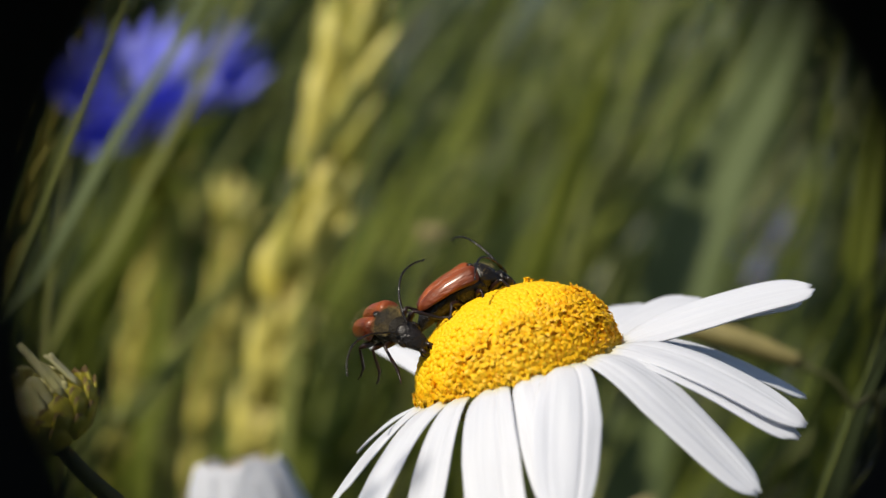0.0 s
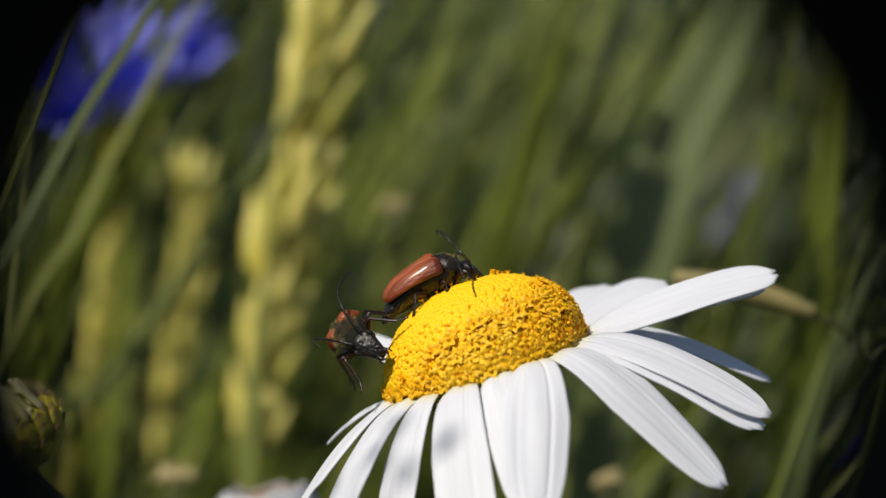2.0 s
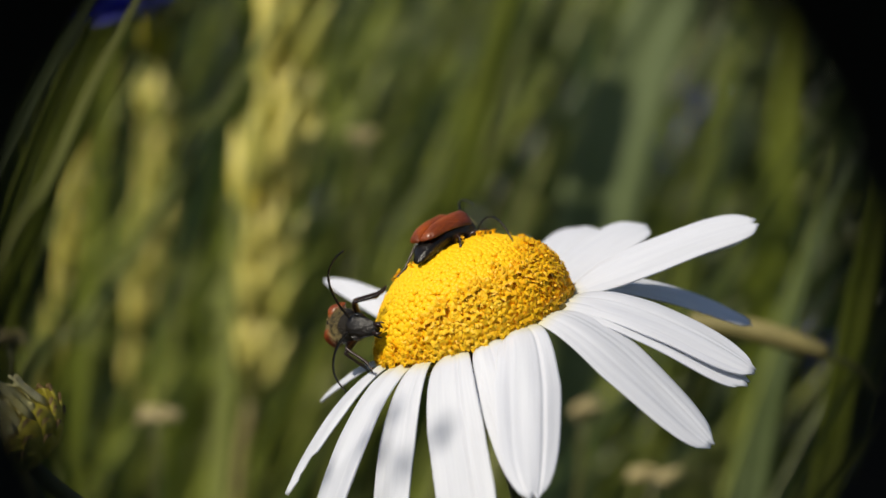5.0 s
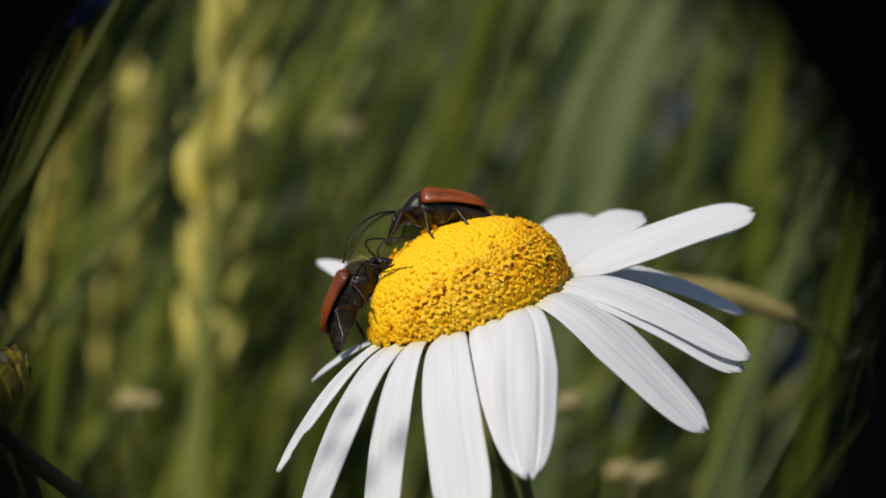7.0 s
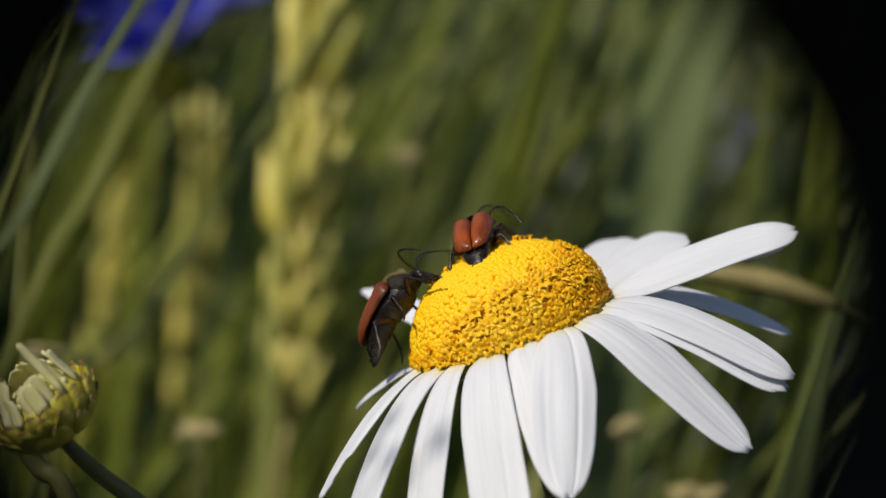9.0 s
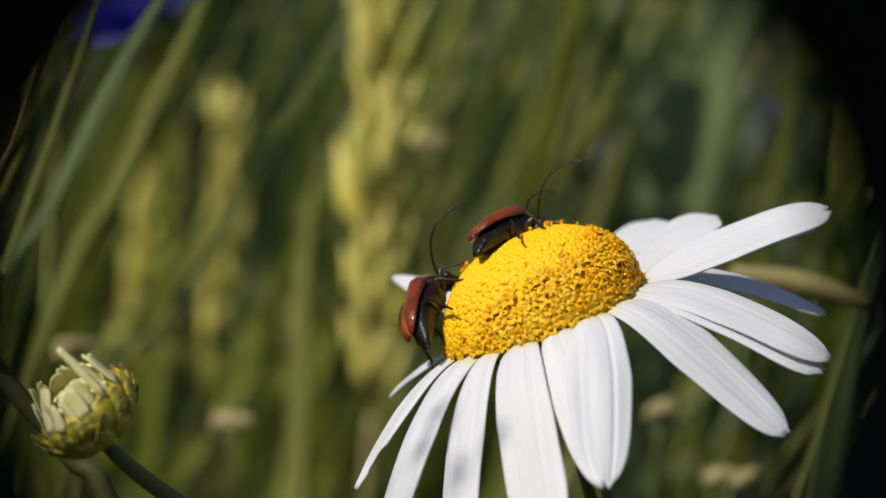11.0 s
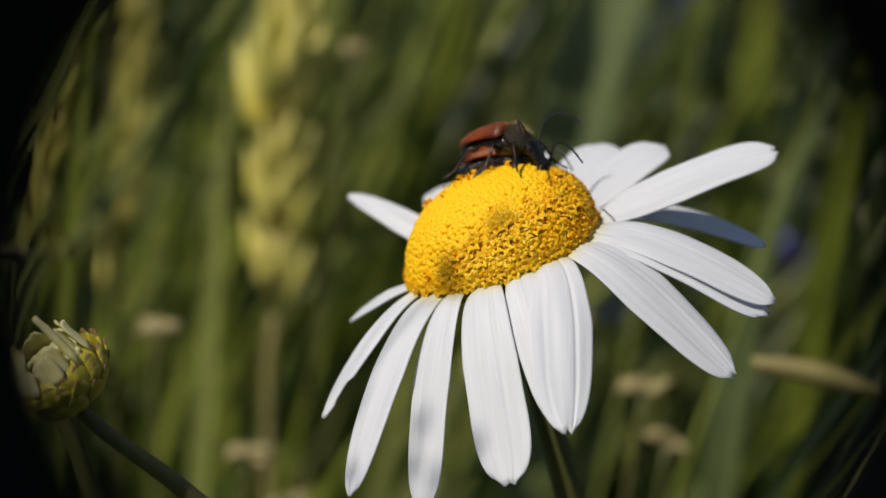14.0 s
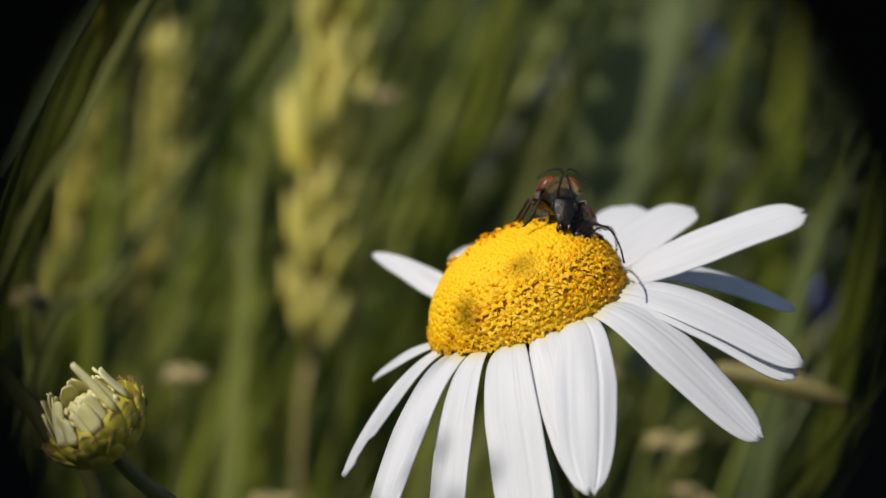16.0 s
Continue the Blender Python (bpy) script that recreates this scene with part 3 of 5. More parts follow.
        part("palp", tube([Vector(p) * MM for p in ((3.40, 0.36 * sg, -2.05), (3.46, 0.52 * sg, -2.45), (3.60, 0.50 * sg, -2.68))], [0.06 * MM, 0.07 * MM, 0.05 * MM], 6), LEG, hd)
    feelers = []
    for sg in (1, -1):
        chord = curve3([Vector(p) * MM for p in ((0, 0, 0), (0.7, 0, 0.6), (1.9, 0, 1.2), (3.3, 0, 1.35), (4.6, 0, 0.8), (5.5, 0, 0))], 9)
        n = len(chord)
        f = part("antenna", tube(chord, [(0.092 - 0.035 * k / n + (0.022 if k % 5 == 4 else 0)) * MM for k in range(n)], 8), CHITIN, e, "long black jointed antenna")
        feelers.append(f)
    legs = ((1.5, 2.4, 1.6, 3.0, 2.3, 3.6), (0.4, 0.8, 1.9, 0.5, 2.6, 0.1), (-0.6, -1.4, 1.9, -2.4, 2.5, -3.2))
    for sg in (1, -1):
        for x0, x1, y1, x2, y2, x3 in legs:
            hip = Vector((x0, 0.6 * sg, -1.15))
            knee = Vector((x1, y1 * sg, -0.45))
            heel = Vector((x2, y2 * sg, -1.95))
            toe = Vector((x3, (y2 + 0.65) * sg, -2.45))
            pts = [hip, hip.lerp(knee, 0.35) + Vector((0, 0, 0.08)), hip.lerp(knee, 0.75) + Vector((0, 0, 0.08)), knee, knee.lerp(heel, 0.12), knee.lerp(heel, 0.6), heel, heel.lerp(toe, 0.3), heel.lerp(toe, 0.6) + Vector((0, 0, -0.06)), toe]
            part("leg", tube([p * MM for p in pts], [r * MM for r in (0.15, 0.22, 0.21, 0.12, 0.10, 0.11, 0.12, 0.07, 0.08, 0.05)], 8), LEG, e, "thin dark jointed leg")
    return e, feelers


beetle_low, feelers_low = beetle("russet longhorn beetle with a downy pronotum, on the daisy", True)
beetle_top, feelers_top = beetle("slender russet longhorn beetle with a black head, on the daisy", False)


def feeler(side, dx, dy, dz):
    """An antenna's pose on its beetle, from the side it stands on and the way it points; it arches upward."""
    d = Vector((dx, dy, dz)).normalized()
    up = Vector((-0.25, 0.25 * side, 1.0))
    s = up.cross(d).normalized()
    r = Matrix((d, s, d.cross(s))).transposed().to_4x4()
    return Matrix.Translation(Vector((3.08, 0.46 * side, -0.35)) * MM) @ r


# the flower head nods towards the lens on its stem: seconds and degrees
NOD = ((0.0, 0.00), (0.5, 0.29), (1.0, 0.77), (1.5, 1.03), (2.0, 1.26), (2.5, 1.39), (3.0, 1.97), (3.5, 2.10), (4.0, 2.30), (4.5, 3.57), (4.7, 3.85), (6.8, 4.95), (7.0, 3.92), (7.5, 3.63), (8.0, 3.01), (8.5, 3.22), (9.0, 3.20), (9.2, 3.87), (11.3, 3.62), (11.5, 3.83), (12.0, 4.49), (12.5, 4.67), (13.0, 4.89), (13.5, 6.25), (14.0, 7.03), (14.5, 7.13), (15.0, 6.69), (15.5, 6.00), (16.0, 5.85))
NECK = Vector((0.0003, -0.0007, 0.4490))


def nod(t):
    """The turn of the flower head about the top of its stem at t seconds."""
    a = np.interp(t, [q[0] for q in NOD], [q[1] for q in NOD])
    return Matrix.Translation(NECK) @ Matrix.Rotation(radians(a), 4, "X") @ Matrix.Translation(-NECK)


def perch(px, py, pz, fx, fy, fz, ux, uy, uz, lift=0.3, roll=0.12):
    """A beetle's pose from its middle, its heading and its upward way in the flower's space, in millimetres."""
    f = Vector((fx, fy, fz)).normalized()
    u = Vector((ux, uy + roll, uz))
    s = u.cross(f).normalized()
    u = f.cross(s)
    r = Matrix((f, s, u)).transposed().to_4x4()
    return FLOWER @ Matrix.Translation(Vector((px, py, pz)) * MM + u * lift * MM) @ r


# ---- the bud and the thin stalk ----
def bud(top, axis, stem_points, label, seed):
    axis = Vector(axis).normalized()
    m = Matrix.Translation(top) @ axis.to_track_quat("Z", "Y").to_matrix().to_4x4()
    d = thing("daisy_bud", m, label, "flower bud", "buds beside the daisy")
    bm = bmesh.new()
    bmesh.ops.create_uvsphere(bm, u_segments=24, v_segments=14, radius=1)
    for v in bm.verts:
        v.co = Vector((v.co.x * 2.9, v.co.y * 2.9, v.co.z * (1.5 if v.co.z > 0 else 2.3))) * MM
    part("cup", bm, BRACT, d, "green scaly cup of the bud")
    rnd = random.Random(seed)
    for row, (n, z0, z1, r0, r1) in enumerate(((13, -2.1, -0.4, 1.9, 3.1), (15, -1.4, 0.3, 2.5, 3.3), (17, -0.8, 1.0, 2.9, 3.25))):
        for k in range(n):
            a = 2 * math.pi * (k + 0.5 * row) / n + rnd.uniform(-0.06, 0.06)
            q = []
            flare, tall = rnd.uniform(-0.05, 0.30), rnd.uniform(0.85, 1.1)
            for s, w_ in ((0, 0.45), (0.3, 0.66), (0.6, 0.62), (0.85, 0.42), (1, 0.14)):
                for v in (-1, 0, 1):
                    r_ = r0 + (r1 - r0) * math.sin(s * 1.5) + 0.10 + 0.08 * row + flare * s * s - 0.10 * v * v * (0.3 + s)
                    q.append(Vector((r_ * math.cos(a) - v * w_ * math.sin(a), r_ * math.sin(a) + v * w_ * math.cos(a), z0 + (z1 - z0) * s * tall - 0.1 * v * v * s)) * MM)
            b = thicken(part("bract", (q, [], [(i * 3 + j, i * 3 + j + 1, i * 3 + j + 4, i * 3 + j + 3) for i in range(4) for j in range(2)]), BRACT, d), 0.00016)
            b.data.materials.append(BRACT_EDGE)
            for pl in b.data.polygons[6:]:
                pl.material_index = 1
    at_of = [m.to_3x3() @ Vector((math.cos(0.314 * k), math.sin(0.314 * k), 0)) for k in range(20)]
    folded = {max(range(20), key=lambda k: at_of[k].x - 0.3 * at_of[k].y): 4.4, min(range(20), key=lambda k: at_of[k].x + 0.4 * at_of[k].y): 3.0}
    for k in range(20):
        a = 2 * math.pi * k / 20 + rnd.uniform(-0.10, 0.10)
        inner = k % 2
        ln, lean, wide, bend = rnd.uniform(1.7, 2.8), rnd.uniform(-0.48, 0.02), rnd.uniform(0.75, 1.05), rnd.uniform(-0.2, 0.6)
        tw = rnd.uniform(-0.35, 0.35)
        # a few petals are folded lengthwise, thin and long
        thin = k in folded
        if thin:
            ln, lean, wide, bend, tw = folded[k], -0.14, 0.40, 0.4, 0.2
        q = []
        for s, w_ in ((0, 0.50), (0.25, 0.60), (0.5, 0.62), (0.75, 0.58), (0.93, 0.46), (1, 0.30)):
            r_, z_ = 2.75 - 0.40 * inner + lean * ln * s - bend * 0.6 * s * s, 0.3 + ln * s
            for v in (-1, -0.5, 0, 0.5, 1):
                rr = r_ + (0.16 if not thin else 0.5) * (1 - v * v) * wide + tw * v * w_ * s + 0.04 * math.sin(4 * v + 9 * a)
                q.append(Vector((rr * math.cos(a) - v * w_ * wide * math.sin(a), rr * math.sin(a) + v * w_ * wide * math.cos(a), z_ - 0.10 * (v * v) * (s > 0.9) + 0.10 * math.cos(6 * v + k) * (s > 0.95))) * MM)
        fs = [(i * 5 + j, i * 5 + j + 1, i * 5 + j + 6, i * 5 + j + 5) for i in range(5) for j in range(4)]
        thicken(part("petal", (q, [], fs), BUD_PETAL, d), 0.00012)
    for k in range(60):
        rr, az = math.sqrt((k + 0.5) / 60) * 2.3, k * 2.4
        if k == 0:
            bm = bmesh.new()
            bmesh.ops.create_icosphere(bm, subdivisions=1, radius=0.3 * MM)
            fl = part("floret", bm, BUD_PETAL, d)
            fl.location = Vector((0, 0, 1.7)) * MM
        else:
            again(fl, "floret", Matrix.Translation(Vector((rr * math.cos(az), rr * math.sin(az), 1.75 - 0.14 * rr * rr)) * MM), d)
    inv = m.inverted()
    pts = curve3([inv @ Vector(p) for p in stem_points], 8)
    part("stem", tube(pts, [(0.00042 + 0.00025 * min(1.0, k / 16)) + (0.0006 if k < 2 else 0) for k in range(len(pts))], 10), STEM, d, "dark green stem")
    return d


bud_thing = bud((-0.0279, -0.0136, 0.4453), (-0.50, -0.22, 0.82), ((-0.0273, -0.0133, 0.4435), (-0.0252, -0.0122, 0.4408), (-0.0200, -0.0090, 0.4350), (-0.0120, -0.004, 0.424), (0.000, 0.004, 0.38), (0.012, 0.01, 0.25), (0.016, 0.012, -0.03)),
                "half-open daisy bud with short cream petals on a stem", 3)
bud_left = bud((-0.0390, -0.0080, 0.4525), (-0.55, -0.15, 0.80), ((-0.0384, -0.0079, 0.4508), (-0.0372, -0.0080, 0.4490), (-0.0350, -0.0078, 0.4456), (-0.0322, -0.0070, 0.4415), (-0.0285, -0.0060, 0.4330), (-0.0200, 0.000, 0.38), (-0.004, 0.010, 0.25), (0.006, 0.015, -0.03)),
    "half-open daisy bud on a branching dark stem", 8)


def stalk(points, r0, r1, material, name, label, category):
    pts = curve3(points, 8)
    base = Vector(points[0])
    pts = [p - base for p in pts]
    n = len(pts)
    o = part(name, tube(pts, [r0 + (r1 - r0) * k / n for k in range(n)], 8), material)
    o.location = base
    return tagged(o, label, category)


# a thin pale straw behind the buds
straw = stalk([(-0.060, -0.014, -0.03), (-0.058, -0.013, 0.25), (-0.0500, -0.0095, 0.40), (-0.0390, -0.0050, 0.4530), (-0.0355, -0.0035, 0.4640), (-0.0310, -0.0020, 0.4770)], 0.0004, 0.00012, STRAW, "grass_straw", "thin pale bent grass straw beside the bud", "grass")


# ---- unseen grass panicles, added beside the lens to cast small shadows on the flower ----
def panicle(base, top, spots, label, seed):
    base = Vector(base)
    d = thing("unseen_shadow_panicle", Matrix.Translation(base), label, "grass", "grass panicles beside the daisy")
    top = Vector(top) - base
    pts = curve3([Vector((0, 0, 0)), Vector((top.x * 0.04, top.y * 0.1, top.z * 0.5)), Vector((top.x * 0.2, top.y * 0.3, top.z * 0.8)), Vector((top.x * 0.55, top.y * 0.6, top.z - 0.020)), top + Vector((-0.006, -0.004, -0.006))], 8)
    part("stalk", tube(pts, [0.0005 - 0.00035 * k / len(pts) for k in range(len(pts))], 6), STEM, d)
    rnd = random.Random(seed)
    seed_bm = loft([(0, 0, 0, 0.1, 0.1, 0.1), (0.7, 0, 0, 0.50, 0.45, 0.45), (1.7, 0, 0, 0.56, 0.5, 0.5), (2.8, 0, 0, 0.10, 0.10, 0.10)], 8)
    first = None
    for x, y, z in spots:
        p = top + Vector((x, y, z)) * MM
        a = pts[-4]
        part("branch", tube(curve3([a, a.lerp(p, 0.6) + Vector((0, 0, 0.0015)), p], 5), 0.00008, 5), STEM, d)
        m = Matrix.Translation(p + Vector((0, 0, 0.0012))) @ Vector((rnd.uniform(-0.3, 0.5), rnd.uniform(-0.3, 0.3), -1)).to_track_quat("X", "Z").to_matrix().to_4x4()
        if first is None:
            first = part("spikelet", seed_bm, DRY, d)
            first.matrix_local = m
        else:
            again(first, "spikelet", m, d)
    return d


panicle_thing = panicle((-0.1175, -0.1365, -0.002), (-0.0940, -0.1195, 0.5990), ((0, 0, 0), (1.0, 0.5, 2.4), (6.0, 0, -0.8), (-3.6, 1.0, -2.4), (3.2, 0.5, -3.4)), "unseen loose grass panicle with small drooping spikelets, added to shade the petals", 9)
panicle_tall = panicle((-0.1300, -0.1300, -0.002), (-0.0880, -0.1160, 0.6080), ((0, 0, 0), (0.9, 0.2, -1.4), (4.4, 0.2, 3.1)), "unseen tall grass panicle with few small spikelets, added to shade the disc", 12)


# ---- cornflowers ----
def cornflower(m, label, stem_points, seed=0, size=1.0):
    d = thing("cornflower", m, label, "flower", "cornflowers in the meadow")
    rnd = random.Random(seed)
    bm = loft([(-11, 0, 0, 0.8, 0.8, 0.8), (-10, 0, 0, 2.6, 2.6, 2.6), (-7, 0, 0, 3.8, 3.8, 3.8), (-3, 0, 0, 3.0, 3.0, 3.0), (0, 0, 0, 2.2, 2.2, 2.2)], 16)
    bmesh.ops.rotate(bm, verts=bm.verts, matrix=Matrix.Rotation(-math.pi / 2, 3, "Y"))
    part("cup", bm, BRACT, d, "scaly green cup")
    for k in range(9):
        a = 2 * math.pi * k / 9 + rnd.uniform(-0.12, 0.12)
        lean = rnd.uniform(0.62, 1.0)
        o = Vector((math.cos(a) * math.sin(lean), math.sin(a) * math.sin(lean), math.cos(lean)))
        s = o.cross(Vector((0, 0, 1))).normalized()
        q = s.cross(o)
        ln = rnd.uniform(15, 19) * size
        v, f = [], []
        # a narrow tube that opens into a trumpet with seven pointed tips
        for i, (t, r) in enumerate(((0.05, 0.5), (0.40, 0.8), (0.58, 2.0), (0.75, 3.2), (1.0, 4.2))):
            for j in range(14):
                b = 2 * math.pi * j / 14
                rr = r * size * (1 if i < 4 else (1.0 if j % 2 else 0.75))
                tt = t if i < 4 else (1.0 if j % 2 else 0.78)
                c = o * (ln * tt) + (s * math.cos(b) + q * math.sin(b) * 0.6) * rr
                v.append(c * MM)
        for i in range(4):
            for j in range(14):
                f.append((i * 14 + j, i * 14 + (j + 1) % 14, (i + 1) * 14 + (j + 1) % 14, (i + 1) * 14 + j))
        thicken(part("floret", (v, [], f), CORN_BLUE, d), 0.0002)
    for k in range(16):
        a, l = k * 2.4, 0.12 * math.sqrt(k)
        o = Vector((math.cos(a) * math.sin(l), math.sin(a) * math.sin(l), math.cos(l)))
        part("stamen", tube([o * 0.001, o * 0.006, o * 0.010], [0.0004, 0.0005, 0.0003], 6), CORN_DARK, d)
    inv = m.inverted()
    pts = curve3([inv @ Vector(p) for p in stem_points], 8)
    part("stem", tube(pts, 0.0011, 8), STEM, d)
    return d


def upright(p, axis):
    return Matrix.Translation(p) @ Vector(axis).normalized().to_track_quat("Z", "Y").to_matrix().to_4x4()


corn_a = cornflower(upright((-0.0845, 0.2000, 0.4640), (-0.10, -0.45, 0.85)), "blue cornflower in full bloom among the grass", [(-0.0865, 0.213, 0.467), (-0.085, 0.225, 0.44), (-0.092, 0.24, 0.2), (-0.092, 0.24, -0.03)], 1, 1.78)
for x, y, z, k in ((0.052, 0.50, 0.415, 5), (0.066, 0.51, 0.430, 2), (0.098, 0.42, 0.352, 3), (0.036, 0.40, 0.338, 4)):
    cornflower(upright((x, y, z), (0.2, -0.5, 0.8)), "blue cornflower half hidden in the meadow", [(x, y + 0.005, z - 0.01), (x - 0.01, y + 0.02, z - 0.1), (x - 0.02, y + 0.02, -0.002)], k)


# ---- wheat ----
def wheat(m, foot, label, seed=0, pairs=11, size=1.0, husk=WHEAT):
    """An ear on its stalk; the origin is the ear's foot, z along the ear."""
    e = thing("wheat_ear", m, label, "wheat", "wheat ears in the meadow")
    rnd = random.Random(seed)
    part("rachis", tube([Vector((0, 0, 0)), Vector((0, 0, 0.04)), Vector((0.0005, 0, 0.09 * size))], [0.0011, 0.0009, 0.0005], 8), STRAW, e)
    grain = loft([(0, 0, 0, 0.4, 0.4, 0.4), (1.2, 0, 0, 1.5, 1.2, 1.2), (3.4, 0, 0, 2.2, 1.8, 1.8), (6.2, 0, 0, 1.9, 1.5, 1.5), (9.0, 0, 0, 1.0, 0.8, 0.8), (11.6, 0, 0, 0.2, 0.15, 0.15)], 10)
    first = None
    for k in range(2 * pairs):
        sg = 1 if k % 2 else -1
        z = 0.003 + 0.0045 * k * size
        sc = size * (1.0 - 0.35 * max(0, k / (2 * pairs) - 0.6)) * rnd.uniform(0.68, 1.22)
        z += rnd.uniform(-0.0016, 0.0016)
        for w_ in (-1, 0, 1):
            d = Vector((sg * (0.40 if w_ == 0 else 0.28) * rnd.uniform(0.7, 1.3), w_ * 0.24, 1)).normalized()
            mm = Matrix.Translation((sg * 0.0026 * size, w_ * 0.0017 * size, z + (0.0015 if w_ == 0 else 0) + rnd.uniform(-0.0012, 0.0012))) @ d.to_track_quat("X", "Z").to_matrix().to_4x4() @ Matrix.Diagonal((sc, sc, sc, 1))
            if first is None:
                first = part("spikelet", grain, husk, e)
                first.matrix_local = mm
            else:
                again(first, "spikelet", mm, e)
    inv = m.inverted()
    a, b = Vector(m.translation), Vector(foot)
    mid = a.lerp(b, 0.45) - (m.to_3x3() @ Vector((0, 0, 1))) * 0.02
    pts = curve3([inv @ p for p in (a, a - (m.to_3x3() @ Vector((0, 0, 1))) * 0.03, mid, b)], 8)
    part("stalk", tube(pts, 0.0010, 8), DRY, e)
    return e


def ear_pose(p, lean_x, lean_y, spin):
    return upright(p, (lean_x, lean_y, 1.0)) @ Matrix.Rotation(radians(spin), 4, "Z")


wheat_a = wheat(ear_pose((-0.0490, 0.148, 0.4080), 0.14, 0.02, 12), (-0.09, 0.15, -0.02), "pale green ripening wheat ear standing in the meadow", 1, 16, 1.14)
EARS = ((-0.090, 0.270, 0.370, 0.08, 0, 20, 9, 0.95), (-0.128, 0.30, 0.350, 0.2, 0.1, 0, 11, 1.1), (-0.185, 0.37, 0.42, 0.3, 0, 10, 11, 1.2), (-0.24, 0.42, 0.40, 0.35, 0, 30, 11, 1.2))
for k, (x, y, z, lx, ly, sp, n, sz) in enumerate(EARS):
    wheat(ear_pose((x, y, z), lx, ly, sp), (x - 0.06, y + 0.01, -0.002), "pale green unripe wheat ear among the grass", k + 5, n, sz, WHEAT if k == 0 else WHEAT_GREEN)

# ---- small pale seed heads ----
def seed_head(p, seed, size=1.0):
    p = Vector(p)
    d = thing("seed_head", Matrix.Translation(p), "small pale drooping seed head on a thin stalk", "grass", "pale seed heads in the meadow")
    rnd = random.Random(seed)
    grain = loft([(0, 0, 0, 0.2, 0.2, 0.2), (1.2, 0, 0, 1.0, 0.8, 0.8), (2.8, 0, 0, 1.1, 0.9, 0.9), (4.6, 0, 0, 0.15, 0.15, 0.15)], 8)
    first = None
    for k in range(7):
        dr = Vector((rnd.choice((-1, 1)), rnd.uniform(-0.4, 0.4), rnd.uniform(-0.9, 0.4))).normalized()
        m = Matrix.Translation(Vector((rnd.uniform(-1.0, 1.0), rnd.uniform(-0.8, 0.8), rnd.uniform(-0.6, 0.6))) * MM * size) @ dr.to_track_quat("X", "Z").to_matrix().to_4x4() @ Matrix.Diagonal((0.62 * size, 0.62 * size, 0.62 * size, 1))
        if first is None:
            first = part("seed", grain, CHAFF, d)
            first.matrix_local = m
        else:
            again(first, "seed", m, d)
    lean = rnd.uniform(-0.03, -0.01)
    part("stalk", tube(curve3([Vector((0, 0, 0)), Vector((lean * 0.2, 0.002, -0.04)), Vector((lean, 0.004, -0.2)), Vector((lean * 1.2, 0.004, -p.z - 0.002))], 6), 0.0004, 6), STEM, d)


for k, (p, sz) in enumerate((((-0.0205, 0.1300, 0.4530), 0.9), 
                             ((-0.0415, 0.0800, 0.4235), 1.0), ((-0.0596, 0.0800, 0.4323), 1.1), ((-0.0305, 0.0800, 0.4068), 1.0), ((-0.0260, 0.0820, 0.4000), 0.9), ((0.0189, 0.0800, 0.4158), 1.0), ((0.0219, 0.0800, 0.4090), 1.0), ((0.0105, 0.0800, 0.4242), 0.8))):
    seed_head(p, 60 + k, sz)

# ---- straw, broad leaves ----


def dry_spike():
    base = Vector((0.034, 0.043, -0.002))
    d = thing("dry_grass_spike", Matrix.Translation(base), "pale dry grass spike bent over on a thin stalk", "grass")
    pts = curve3([Vector(p) - base for p in ((0.0292, 0.0415, 0.4426), (0.0225, 0.0418, 0.4446), (0.0160, 0.0422, 0.4456))], 8)
    n = len(pts)
    part("spike", tube(pts, [(0.4 + 0.75 * math.sin(math.pi * (0.12 + 0.8 * k / n)) * (1 + 0.12 * (k % 2))) * MM for k in range(n)], 10), DRY, d, "pale yellow dry spike")
    pts = curve3([Vector(p) - base for p in ((0.0288, 0.0415, 0.4427), (0.0340, 0.0418, 0.4390), (0.0380, 0.042, 0.4250), (0.039, 0.043, 0.30), (0.034, 0.043, -0.02))], 8)
    part("stalk", tube(pts, 0.00035, 6), STEM, d, "thin green stalk")
    return d


spike = dry_spike()

def leaf(points, width, label, material=None, name="grass_leaf", turn=0.0, group="broad grass leaves"):
    """A long blade with a folded midrib, from its foot to its tip."""
    pts = curve3(points, 8)
    base = pts[0].copy()
    n = len(pts)
    v, f = [], []
    side = Vector((math.cos(turn), math.sin(turn), 0))
    for i, p in enumerate(pts):
        s = i / (n - 1)
        w_ = width / 2 * min(1, 0.35 + 1.6 * s) * (1 - max(0.0, (s - 0.45) / 0.55) ** 1.6) + 0.0001
        d = (pts[min(i + 1, n - 1)] - pts[max(i - 1, 0)]).normalized()
        sd = (side - d * side.dot(d)).normalized()
        nr = sd.cross(d)
        for j in (-1, -0.5, 0, 0.5, 1):
            v.append(p - base + sd * (w_ * j) + nr * (abs(j) * w_ * 0.35))
    for i in range(n - 1):
        for j in range(4):
            f.append((i * 5 + j, i * 5 + j + 1, (i + 1) * 5 + j + 1, (i + 1) * 5 + j))
    o = thicken(part(name, (v, [], f), material or LEAF), 0.0003)
    part("midrib", tube([p - base for p in pts], [max(0.00008, width * 0.06 * (1 - i / n)) for i in range(n)], 6), material or LEAF, o)
    o.location = base
    return tagged(o, label, "grass", group)


